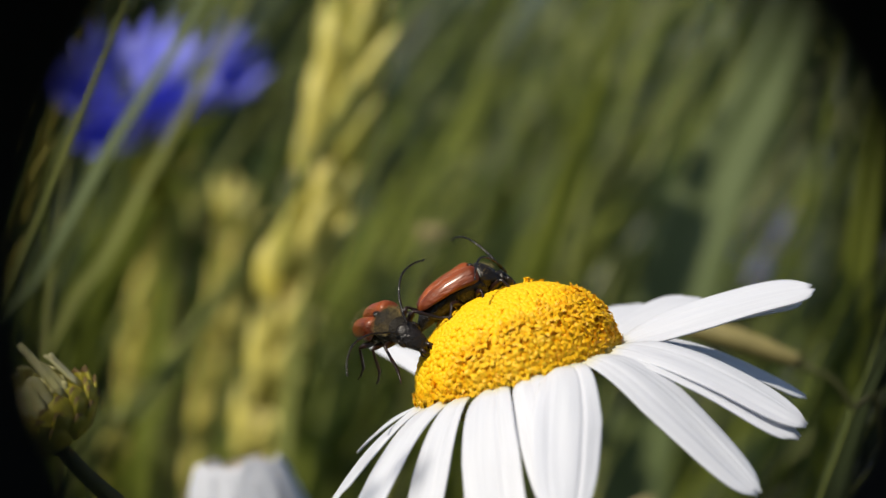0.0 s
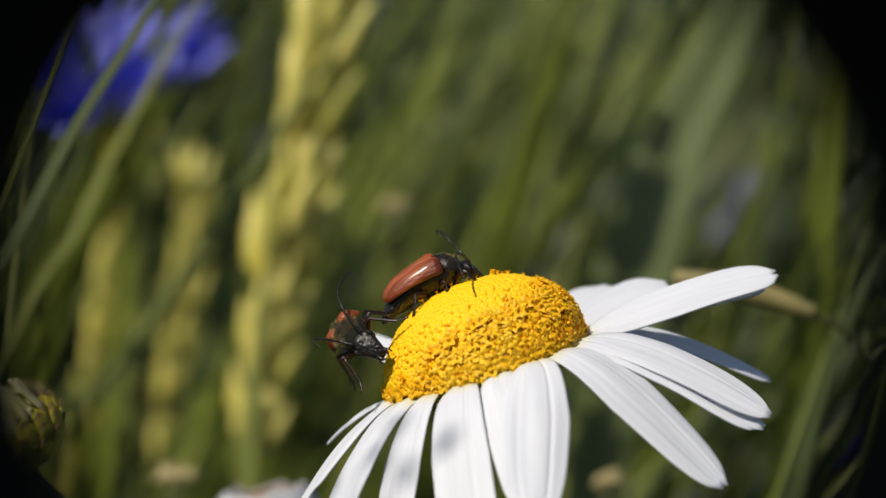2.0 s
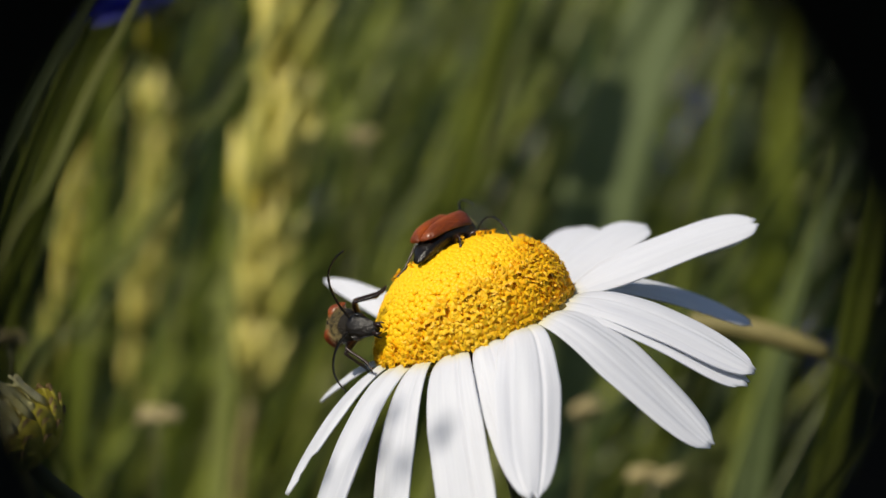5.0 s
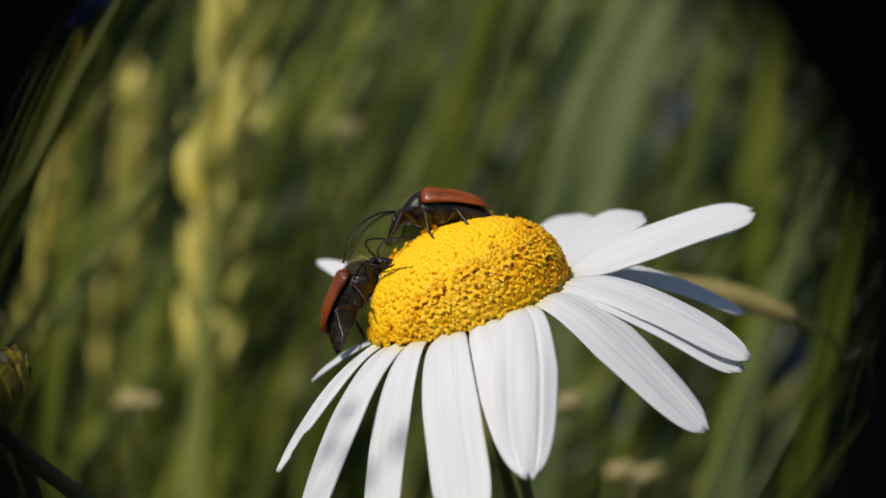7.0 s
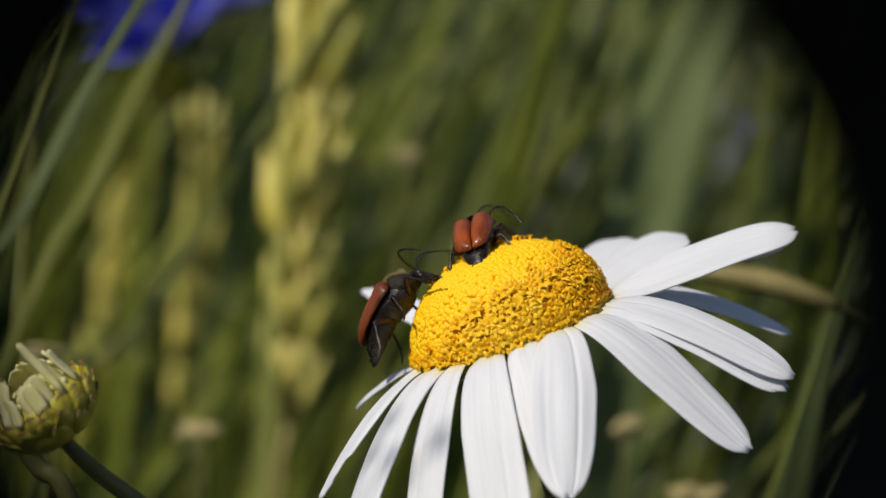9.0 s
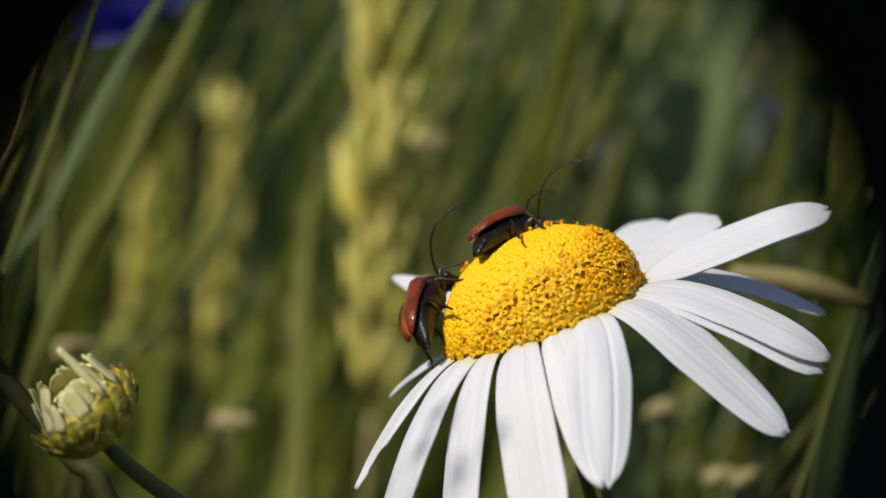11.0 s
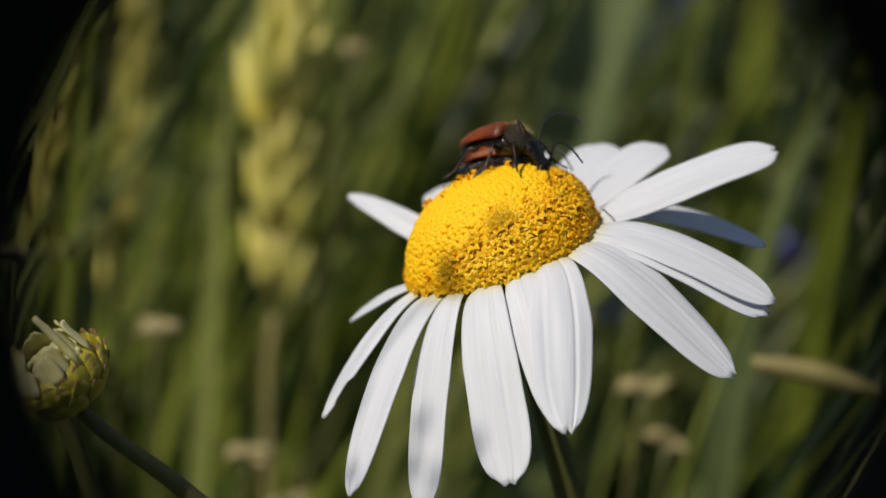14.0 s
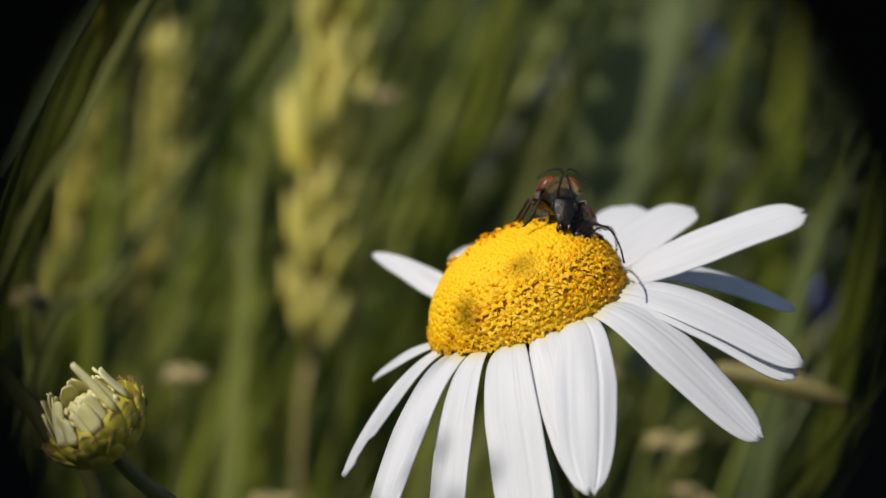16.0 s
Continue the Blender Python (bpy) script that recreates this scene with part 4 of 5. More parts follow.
leaf([(-0.004, 0.20, -0.002), (0.002, 0.20, 0.25), (0.010, 0.20, 0.39), (0.0168, 0.20, 0.435), (0.0235, 0.20, 0.459), (0.0330, 0.20, 0.480), (0.049, 0.20, 0.515), (0.068, 0.20, 0.54)], 0.0150, "broad blue-green grass leaf leaning over", turn=0.05)
leaf([(0.040, 0.25, -0.002), (0.044, 0.25, 0.25), (0.052, 0.25, 0.36), (0.0565, 0.25, 0.42), (0.0624, 0.25, 0.470), (0.072, 0.25, 0.52)], 0.0115, "sunlit olive grass leaf", LIGHT, turn=0.2)
leaf([(0.060, 0.24, -0.002), (0.064, 0.24, 0.25), (0.069, 0.24, 0.36), (0.076, 0.24, 0.41), (0.088, 0.24, 0.46), (0.105, 0.24, 0.50)], 0.0090, "sunlit olive grass leaf", LIGHT, turn=0.3)
leaf([(0.026, 0.12, -0.002), (0.028, 0.12, 0.25), (0.032, 0.12, 0.36), (0.036, 0.12, 0.405), (0.041, 0.12, 0.43), (0.050, 0.12, 0.45)], 0.0060, "grey-green grass leaf beside the daisy", LEAF, turn=0.2)
leaf([(-0.070, 0.142, -0.002), (-0.060, 0.142, 0.25), (-0.050, 0.142, 0.36), (-0.046, 0.142, 0.40), (-0.0435, 0.142, 0.43), (-0.040, 0.142, 0.452)], 0.0034, "yellowing leaf at the foot of the wheat ear", PALE, turn=0.1)
leaf([(-0.040, 0.24, -0.002), (-0.034, 0.24, 0.25), (-0.022, 0.24, 0.38), (-0.008, 0.24, 0.45), (0.016, 0.24, 0.53)], 0.009, "sunlit yellow-green grass leaf", LIGHT, turn=0.3)
leaf([(-0.135, 0.22, -0.002), (-0.131, 0.22, 0.22), (-0.120, 0.22, 0.36), (-0.100, 0.22, 0.43), (-0.066, 0.22, 0.51)], 0.009, "sunlit yellow-green grass leaf", LIGHT, turn=0.3)
leaf([(-0.125, 0.19, -0.002), (-0.120, 0.19, 0.28), (-0.109, 0.19, 0.39), (-0.089, 0.19, 0.45), (-0.055, 0.19, 0.51)], 0.004, "narrow yellow-green grass leaf leaning over", LIGHT, turn=0.4)
leaf([(-0.115, 0.085, -0.002), (-0.105, 0.087, 0.26), (-0.0672, 0.0933, 0.4108), (-0.0544, 0.0983, 0.4309), (-0.0411, 0.1036, 0.4521), (-0.0180, 0.112, 0.490)], 0.0026, "narrow shining grass leaf leaning over", PALE, turn=0.5)
leaf([(-0.200, 0.088, -0.002), (-0.150, 0.088, 0.25), (-0.086, 0.09, 0.415), (-0.0655, 0.09, 0.4495), (-0.0570, 0.09, 0.4643), (-0.0495, 0.09, 0.4759), (-0.0440, 0.09, 0.486), (-0.039, 0.09, 0.497)], 0.0018, "grey-green grass leaf leaning before the cornflower", LEAF, turn=-0.3)
leaf([(-0.180, 0.089, -0.002), (-0.135, 0.089, 0.28), (-0.0715, 0.09, 0.425), (-0.0570, 0.09, 0.4509), (-0.0520, 0.09, 0.4608), (-0.0440, 0.09, 0.4752), (-0.038, 0.09, 0.487)], 0.0013, "narrow yellowing grass leaf leaning over", PALE, turn=0.1)
leaf([(-0.150, 0.074, -0.002), (-0.118, 0.074, 0.28), (-0.0790, 0.076, 0.415), (-0.0665, 0.077, 0.4460), (-0.0600, 0.077, 0.4610), (-0.0530, 0.077, 0.4790), (-0.050, 0.077, 0.488)], 0.0009, "narrow shining grass leaf leaning over", PALE, turn=-0.2)


# ---- meadow ----
def blades(count, place, h0, h1, lean, width, seed, name, label, material):
    rnd = random.Random(seed)
    v, f = [], []
    for _ in range(count):
        x, y = place(rnd)
        h = rnd.uniform(h0, h1)
        az = rnd.gauss(0.0, 0.55)
        ln = abs(rnd.gauss(lean, 0.13)) * h
        dx, dy = math.cos(az) * ln, max(-0.012, math.sin(az) * ln)
        w_ = width * rnd.uniform(0.5, 1.4)
        ta = rnd.uniform(-1.2, 1.2)
        sx, sy = math.cos(ta), math.sin(ta)
        b0 = len(v)
        n = 6
        for i in range(n + 1):
            s = i / n
            bend = s ** 1.8
            ww = w_ / 2 * (1 - s ** 3) + 0.0001
            c = (x + dx * bend, y + dy * bend, h * (s - 0.18 * bend * (ln / h)))
            v += [(c[0] - sx * ww, c[1] - sy * ww, c[2]), (c[0] - sy * ww * 0.4, c[1] + sx * ww * 0.4, c[2]), (c[0] + sx * ww, c[1] + sy * ww, c[2])]
        for i in range(n):
            a = b0 + i * 3
            f += [(a, a + 1, a + 4, a + 3), (a + 1, a + 2, a + 5, a + 4)]
    o = part(name, (v, [], f), material)
    return tagged(o, label, "grass", kind="stuff")


def behind(y0, y1):
    def place(rnd):
        y = y0 + (y1 - y0) * rnd.random() ** 0.8
        half = 0.05 + 0.42 * (y + 0.11)
        return rnd.uniform(-half - 0.12, half), y
    return place


# the shade of the meadow's gaps is in these blades' dark colour
blades(380, behind(0.17, 0.34), 0.36, 0.60, 0.42, 0.0042, 31, "meadow_grass", "tall green meadow grass leaning in the wind, gap shade in its dark colour", BLADE)
blades(1500, behind(0.28, 0.8), 0.40, 0.72, 0.42, 0.0050, 22, "meadow_grass", "tall green meadow grass leaning in the wind, gap shade in its dark colour", BLADE)
blades(3200, behind(0.75, 2.4), 0.5, 0.95, 0.42, 0.0070, 23, "meadow_grass", "tall green meadow grass leaning in the wind, gap shade in its dark colour", BLADE)


blades(45, behind(0.15, 0.40), 0.40, 0.58, 0.62, 0.0028, 41, "pale_grass", "pale thin grass blades leaning over", PALE)


def leftward(rnd):
    y = rnd.uniform(0.20, 0.46)
    return rnd.uniform(-0.10 - 0.42 * (y + 0.11), -0.05), y


blades(130, leftward, 0.36, 0.58, 0.28, 0.0056, 57, "yellow_grass", "broad yellow-green grass blades leaning in the wind", LIGHT)

blades(110, leftward, 0.38, 0.56, 0.30, 0.0044, 53, "pale_grass", "pale thin grass blades leaning over", PALE)


def nearer(rnd):
    y = rnd.uniform(0.07, 0.16)
    return rnd.uniform(-0.07 - 0.35 * (y + 0.11), -0.02), y


blades(22, nearer, 0.43, 0.53, 0.34, 0.0014, 77, "pale_grass", "thin shining grass blades leaning over", PALE)


def around(r0, r1):
    """The rest of the meadow on all sides, clear of the stretch before the lens that is sown already."""
    def place(rnd):
        while True:
            r, a = r0 + (r1 - r0) * rnd.random() ** 0.7, rnd.uniform(0, 2 * math.pi)
            x, y = r * math.cos(a), r * math.sin(a)
            if not (-0.2 < y < 2.4 and abs(x + 0.06) < 0.14 + 0.42 * (y + 0.11)):
                return x, y
    return place


blades(6000, around(0.6, 1.6), 0.34, 0.58, 0.36, 0.0065, 81, "meadow_grass", "tall green meadow grass leaning in the wind, gap shade in its dark colour", BLADE)
blades(12000, around(1.6, 6.0), 0.45, 0.90, 0.40, 0.012, 82, "meadow_grass", "tall green meadow grass leaning in the wind, gap shade in its dark colour", BLADE)


# ---- the round black barrel of the loupe before the camera ----
def turned(profile, seg=72):
    """A ring turned from a closed profile of radius and height."""
    bm = bmesh.new()
    rings = [[bm.verts.new((r * math.cos(2 * math.pi * k / seg), r * math.sin(2 * math.pi * k / seg), z)) for k in range(seg)] for r, z in profile]
    for i in range(len(profile)):
        a, b = rings[i], rings[(i + 1) % len(profile)]
        for k in range(seg):
            bm.faces.new((a[k], a[(k + 1) % seg], b[(k + 1) % seg], b[k]))
    bmesh.ops.recalc_face_normals(bm, faces=bm.faces)
    return bm


def barrel():
    e = thing("loupe_barrel", Matrix.Identity(4), "round matt black barrel of a hand lens", "lens barrel")
    part("front_ring", turned(((0.0074, 0.0), (0.0074, 0.0026), (0.0085, 0.0034), (0.0125, 0.0034), (0.0125, -0.0006), (0.0085, -0.0006))), BARREL, e)
    part("tube", turned(((0.0122, 0.021), (0.0129, 0.021), (0.0129, -0.0007), (0.0122, -0.0007))), BARREL, e)
    return e


loupe = barrel()


REST = {o.name: o.matrix_basis.copy() for o in (bud_thing, bud_left, straw, wheat_a, corn_a, spike, daisy_b, panicle_thing, panicle_tall)}


def swayed(ob, x, y, z, lean=0.0):
    """The plant's pose at rest, blown aside by so many millimetres and leaning by so many degrees about its upper part."""
    c = Vector((REST[ob.name].translation.x + 0.012, REST[ob.name].translation.y, REST[ob.name].translation.z + 0.09))
    tilt = Matrix.Translation(c) @ Matrix.Rotation(radians(lean), 4, "Y") @ Matrix.Translation(-c)
    return Matrix.Translation(Vector((x, y, z)) * MM) @ tilt @ REST[ob.name]


def motions():
    # the loupe slips a little against the camera
    slip = ((0.0, 0.4, -0.5), (1.0, 0.3, -0.6), (3.0, -0.3, -0.9), (3.5, -0.2, -0.8), (4.5, -0.3, -0.9), (6.8, -0.3, -0.9), (7.0, -0.4, -0.9), (8.0, -1.2, -0.9), (9.0, -0.6, -0.9), (11.5, -0.3, -0.9), (12.0, 0.1, -0.9), (12.5, 0.7, -0.9), (13.0, 0.5, -0.7), (13.5, -0.1, -0.7), (14.0, 0.4, -0.3), (14.5, 0.4, -0.2), (15.0, 0.3, -0.1), (16.0, 0.0, -0.6))
    walk(loupe, [(t, m @ Matrix.Translation((np.interp(t, [q[0] for q in slip], [q[1] for q in slip]) * 0.75 * MM, np.interp(t, [q[0] for q in slip], [q[2] for q in slip]) * MM, -0.030))) for t, m in PATH])
    # the plants sway in the wind
    walk(bud_thing, [
        (0.0, swayed(bud_thing, -0.3, 0.0, 2.6)),
        (0.5, swayed(bud_thing, 1.3, 0.0, 3.7)),
        (1.0, swayed(bud_thing, 0.0, 0.0, 1.9)),
        (1.5, swayed(bud_thing, -1.0, 0.0, 1.9)),
        (2.0, swayed(bud_thing, -0.6, 0.0, 1.2)),
        (2.5, swayed(bud_thing, -0.5, 0.0, 1.2)),
        (3.0, swayed(bud_thing, -0.3, 0.0, 1.1)),
        (3.5, swayed(bud_thing, -0.3, 0.0, 1.7)),
        (4.0, swayed(bud_thing, 0.8, 0.0, 1.9)),
        (4.5, swayed(bud_thing, 0.6, 0.0, 1.1)),
        (4.7, swayed(bud_thing, -0.2, 0.0, 0.0)),
        (6.8, swayed(bud_thing, -1.6, 0.0, 2.0)),
        (7.0, swayed(bud_thing, -2.3, 0.0, 0.6)),
        (7.5, swayed(bud_thing, -1.7, 0.0, 0.8)),
        (8.0, swayed(bud_thing, -1.2, 0.0, 1.1)),
        (8.5, swayed(bud_thing, -0.5, 0.0, 2.1)),
        (9.0, swayed(bud_thing, -0.7, 0.0, 1.7)),
        (9.2, swayed(bud_thing, -0.1, 0.0, 1.5)),
        (11.3, swayed(bud_thing, -0.3, 0.0, 1.1)),
        (11.5, swayed(bud_thing, 0.3, 0.0, 1.3)),
        (12.0, swayed(bud_thing, 0.2, 0.0, 0.1)),
        (12.5, swayed(bud_thing, -0.1, 0.0, 0.2)),
        (13.0, swayed(bud_thing, -1.1, 0.0, -1.1)),
        (13.5, swayed(bud_thing, -0.5, 0.0, -1.0)),
        (14.0, swayed(bud_thing, -0.8, 0.0, -1.2)),
        (14.5, swayed(bud_thing, -0.6, 0.0, -0.9)),
        (15.0, swayed(bud_thing, -0.3, 0.0, -1.5)),
        (15.5, swayed(bud_thing, -0.9, 0.0, -1.8)),
        (16.0, swayed(bud_thing, 0.4, 0.0, -0.6)),
    ])
    for plant in (bud_left, straw):
        walk(plant, [(t, swayed(plant, x, 0.0, z)) for t, x, z in ((0.0, 0.0, 0.0), (11.3, 0.4, 0.2), (11.7, 0.2, 0.0), (12.0, 0.0, 0.0), (12.5, -2.3, -0.4), (13.0, -1.0, -0.6), (16.0, 0.0, 0.0))])
    walk(wheat_a, [
        (0.0, swayed(wheat_a, 3.2, 0.0, 0.0, 4.0)),
        (0.5, swayed(wheat_a, 8.9, 0.0, 0.0, 3.4)),
        (1.0, swayed(wheat_a, 4.3, 0.0, 0.0, 2.8)),
        (1.5, swayed(wheat_a, 3.8, 0.0, 0.0, 2.2)),
        (2.0, swayed(wheat_a, 5.0, 0.0, 0.0, 1.6)),
        (2.5, swayed(wheat_a, 3.5, 0.0, 0.0, 1.0)),
        (3.0, swayed(wheat_a, 2.3, 0.0, 0.0, 0.5)),
        (3.5, swayed(wheat_a, 2.1, 0.0, 0.0, 0.0)),
        (4.0, swayed(wheat_a, 2.6, 0.0, 0.0, -0.4)),
        (4.5, swayed(wheat_a, 8.5, 0.0, 0.0, -0.9)),
        (4.7, swayed(wheat_a, 7.1, 0.0, 0.0, -1.0)),
        (6.8, swayed(wheat_a, -0.6, 0.0, 0.0, -2.8)),
        (7.0, swayed(wheat_a, -1.8, 0.0, 0.0, -3.0)),
        (7.5, swayed(wheat_a, 2.8, 0.0, 0.0, -3.0)),
        (8.0, swayed(wheat_a, 0.7, 0.0, 0.0, -3.0)),
        (8.5, swayed(wheat_a, 1.2, 0.0, 0.0, -3.0)),
        (9.0, swayed(wheat_a, 1.4, 0.0, 0.0, -3.0)),
        (9.2, swayed(wheat_a, 3.0, 0.0, 0.0, -3.2)),
        (11.3, swayed(wheat_a, 8.9, 0.0, 0.0, -4.8)),
        (11.5, swayed(wheat_a, 9.5, 0.0, 0.0, -5.0)),
        (12.0, swayed(wheat_a, 5.6, 0.0, 0.0, -5.5)),
        (12.5, swayed(wheat_a, 4.6, 0.0, 0.0, -6.0)),
        (13.0, swayed(wheat_a, 4.8, 0.0, 0.0, -5.7)),
        (13.5, swayed(wheat_a, 9.1, 0.0, 0.0, -5.4)),
        (14.0, swayed(wheat_a, 5.1, 0.0, 0.0, -5.1)),
        (14.5, swayed(wheat_a, 8.5, 0.0, 0.0, -4.9)),
        (15.0, swayed(wheat_a, 10.8, 0.0, 0.0, -4.6)),
        (15.5, swayed(wheat_a, 6.8, 0.0, 0.0, -4.3)),
        (16.0, swayed(wheat_a, 8.1, 0.0, 0.0, -4.0)),
    ])
    walk(corn_a, [
        (0.0, swayed(corn_a, 0.5, 0.0, 0.0)),
        (0.5, swayed(corn_a, 4.7, 0.0, 5.1)),
        (1.0, swayed(corn_a, 1.1, 0.0, 4.3)),
        (1.5, swayed(corn_a, 5.8, 0.0, 1.8)),
        (2.0, swayed(corn_a, 0.7, 0.0, -0.3)),
        (2.5, swayed(corn_a, -0.5, 0.0, 0.1)),
        (3.0, swayed(corn_a, 1.6, 0.0, 0.2)),
        (3.5, swayed(corn_a, 2.9, 0.0, 1.6)),
        (4.0, swayed(corn_a, 7.9, 0.0, 6.9)),
        (4.5, swayed(corn_a, 16.2, 0.0, 7.1)),
        (4.7, swayed(corn_a, 15.8, 0.0, 8.0)),
        (6.8, swayed(corn_a, 13.7, 0.0, 1.7)),
        (7.0, swayed(corn_a, 5.4, 0.0, 3.1)),
        (7.5, swayed(corn_a, 12.1, 0.0, 3.8)),
        (8.0, swayed(corn_a, 12.5, 0.0, 3.2)),
        (8.5, swayed(corn_a, 12.4, 0.0, 4.0)),
        (9.0, swayed(corn_a, 10.0, 0.0, 4.0)),
        (9.2, swayed(corn_a, 9.5, 0.0, 3.3)),
        (11.3, swayed(corn_a, 2.4, 0.0, 7.8)),
        (11.5, swayed(corn_a, 12.8, 0.0, 8.5)),
        (12.0, swayed(corn_a, 3.6, 0.0, 7.8)),
        (12.5, swayed(corn_a, 0.3, 0.0, 6.6)),
        (13.0, swayed(corn_a, 2.9, 0.0, 9.6)),
        (13.5, swayed(corn_a, 6.5, 0.0, 7.9)),
        (14.0, swayed(corn_a, 4.4, 0.0, 6.1)),
        (14.5, swayed(corn_a, 7.2, 0.0, 8.6)),
        (15.0, swayed(corn_a, 10.1, 0.0, 3.6)),
        (15.5, swayed(corn_a, 4.3, 0.0, 2.1)),
        (16.0, swayed(corn_a, 3.1, 0.0, 2.5)),
    ])
    walk(spike, [
        (0.0, swayed(spike, -5.6, 0.0, 3.9)),
        (0.5, swayed(spike, -3.3, 0.0, 11.4)),
        (1.0, swayed(spike, 0.7, 0.0, 10.6)),
        (1.5, swayed(spike, 0.1, 0.0, 7.3)),
        (2.0, swayed(spike, -0.8, 0.0, 6.4)),
        (2.5, swayed(spike, 0.6, 0.0, 5.0)),
        (3.0, swayed(spike, 0.0, 0.0, 2.0)),
        (3.5, swayed(spike, 0.1, 0.0, 0.8)),
        (4.0, swayed(spike, 2.8, 0.0, -1.3)),
        (4.5, swayed(spike, 3.5, 0.0, -3.3)),
        (4.7, swayed(spike, 3.0, 0.0, -3.6)),
        (6.8, swayed(spike, 4.2, 0.0, -2.2)),
        (7.0, swayed(spike, 1.2, 0.0, -0.5)),
        (7.5, swayed(spike, 7.4, 0.0, 1.8)),
        (8.0, swayed(spike, 7.6, 0.0, 4.0)),
        (8.5, swayed(spike, 4.4, 0.0, 3.1)),
        (9.0, swayed(spike, 0.0, 0.0, 2.4)),
        (9.2, swayed(spike, 0.0, 0.0, 1.5)),
        (11.3, swayed(spike, 0.1, 0.0, 0.1)),
        (11.5, swayed(spike, 0.0, 0.0, -0.6)),
        (12.0, swayed(spike, -1.8, 0.0, -4.2)),
        (12.5, swayed(spike, -0.3, 0.0, -6.7)),
        (13.0, swayed(spike, 4.7, 0.0, -8.0)),
        (13.5, swayed(spike, 7.1, 0.0, -11.0)),
        (14.0, swayed(spike, 9.5, 0.0, -15.9)),
        (14.5, swayed(spike, 9.8, 0.0, -18.1)),
        (15.0, swayed(spike, 8.5, 0.0, -17.5)),
        (15.5, swayed(spike, 3.3, 0.0, -13.8)),
        (16.0, swayed(spike, 3.0, 0.0, -10.7)),
    ])
    walk(daisy_b, [
        (0.0, swayed(daisy_b, 3.0, 0.0, -1.0)),
        (0.5, swayed(daisy_b, 5.8, 0.0, -1.9)),
        (1.0, swayed(daisy_b, 5.1, 0.0, -3.2)),
        (1.5, swayed(daisy_b, 6.6, 0.0, -4.2)),
        (2.0, swayed(daisy_b, 8.6, 0.0, -5.3)),
        (2.5, swayed(daisy_b, 8.4, 0.0, -6.7)),
        (3.0, swayed(daisy_b, 7.6, 0.0, -10.3)),
        (3.5, swayed(daisy_b, 6.3, 0.0, -11.3)),
        (4.0, swayed(daisy_b, 6.3, 0.0, -9.6)),
        (4.5, swayed(daisy_b, 6.9, 0.0, -13.2)),
        (4.7, swayed(daisy_b, 6.8, 0.0, -15.0)),
        (6.8, swayed(daisy_b, 12.0, 0.0, -18.8)),
        (7.0, swayed(daisy_b, 10.0, 0.0, -18.7)),
        (7.5, swayed(daisy_b, 14.3, 0.0, -16.4)),
        (8.0, swayed(daisy_b, 12.7, 0.0, -14.6)),
        (8.5, swayed(daisy_b, 7.2, 0.0, -15.6)),
        (9.0, swayed(daisy_b, 4.0, 0.0, -17.3)),
        (9.2, swayed(daisy_b, 3.5, 0.0, -18.1)),
        (11.3, swayed(daisy_b, 0.1, 0.0, -20.0)),
        (11.5, swayed(daisy_b, 1.5, 0.0, -20.4)),
        (12.0, swayed(daisy_b, -4.6, 0.0, -23.0)),
        (12.5, swayed(daisy_b, -6.5, 0.0, -24.5)),
        (13.0, swayed(daisy_b, 3.8, 0.0, -24.0)),
        (13.5, swayed(daisy_b, 6.6, 0.0, -27.6)),
        (14.0, swayed(daisy_b, 6.8, 0.0, -32.3)),
        (14.5, swayed(daisy_b, 8.5, 0.0, -33.2)),
        (15.0, swayed(daisy_b, 8.8, 0.0, -30.5)),
        (15.5, swayed(daisy_b, 4.4, 0.0, -29.2)),
        (16.0, swayed(daisy_b, 4.6, 0.0, -27.7)),
    ])
    # the unseen panicles shift to carry their shadow spots over petals and disc
    walk(panicle_thing, [(t, swayed(panicle_thing, x, y, z)) for t, x, y, z in (
        (0.0, 0.0, 6.5, -5.4), (1.0, 2.7, 6.6, -4.8), (2.0, 4.6, 6.6, -4.6), (3.0, 4.2, 6.4, -5.6), (4.6, 4.7, 6.0, -5.8), (7.0, 1.6, 5.2, -6.8), (8.0, 2.2, 5.8, -5.6), (9.0, 1.6, 6.2, -5.6),
        (11.5, 3.6, 5.4, -7.6), (12.0, 3.4, 4.3, -8.2), (12.5, 5.5, 4.4, -8.2), (13.0, 5.4, 4.8, -8.3), (13.5, 5.0, 4.9, -9.4), (14.0, 4.6, 4.4, -12.0), (15.0, 5.0, 4.5, -10.8), (16.0, 4.4, 5.4, -10.0))])
    walk(panicle_tall, [(t, swayed(panicle_tall, x, y, z)) for t, x, y, z in (
        (0.0, -13.4, 5.5, -3.6), (4.6, -9.4, 5.5, -6.0), (7.0, -10.2, 5.5, -6.5), (9.2, -11.8, 5.5, -5.3), (11.3, -10.0, 5.5, -4.6), (11.7, -3.4, 5.8, -4.6), (12.0, -1.0, 6.2, -5.6), (12.5, 1.9, 6.4, -5.8),
        (13.0, 2.3, 5.5, -6.3), (13.5, 0.1, 6.5, -8.0), (14.0, 0.4, 5.8, -8.6), (15.0, 1.4, 6.0, -6.9), (16.0, 0.2, 6.6, -7.7))])
    # the daisy's head nods while its stem stands still
    walk(daisy_a, [(t, nod(t) @ FLOWER) for t, _ in NOD])
    walk(daisy_stem, [(t, FLOWER.inverted() @ nod(t).inverted() @ FLOWER) for t, _ in NOD])
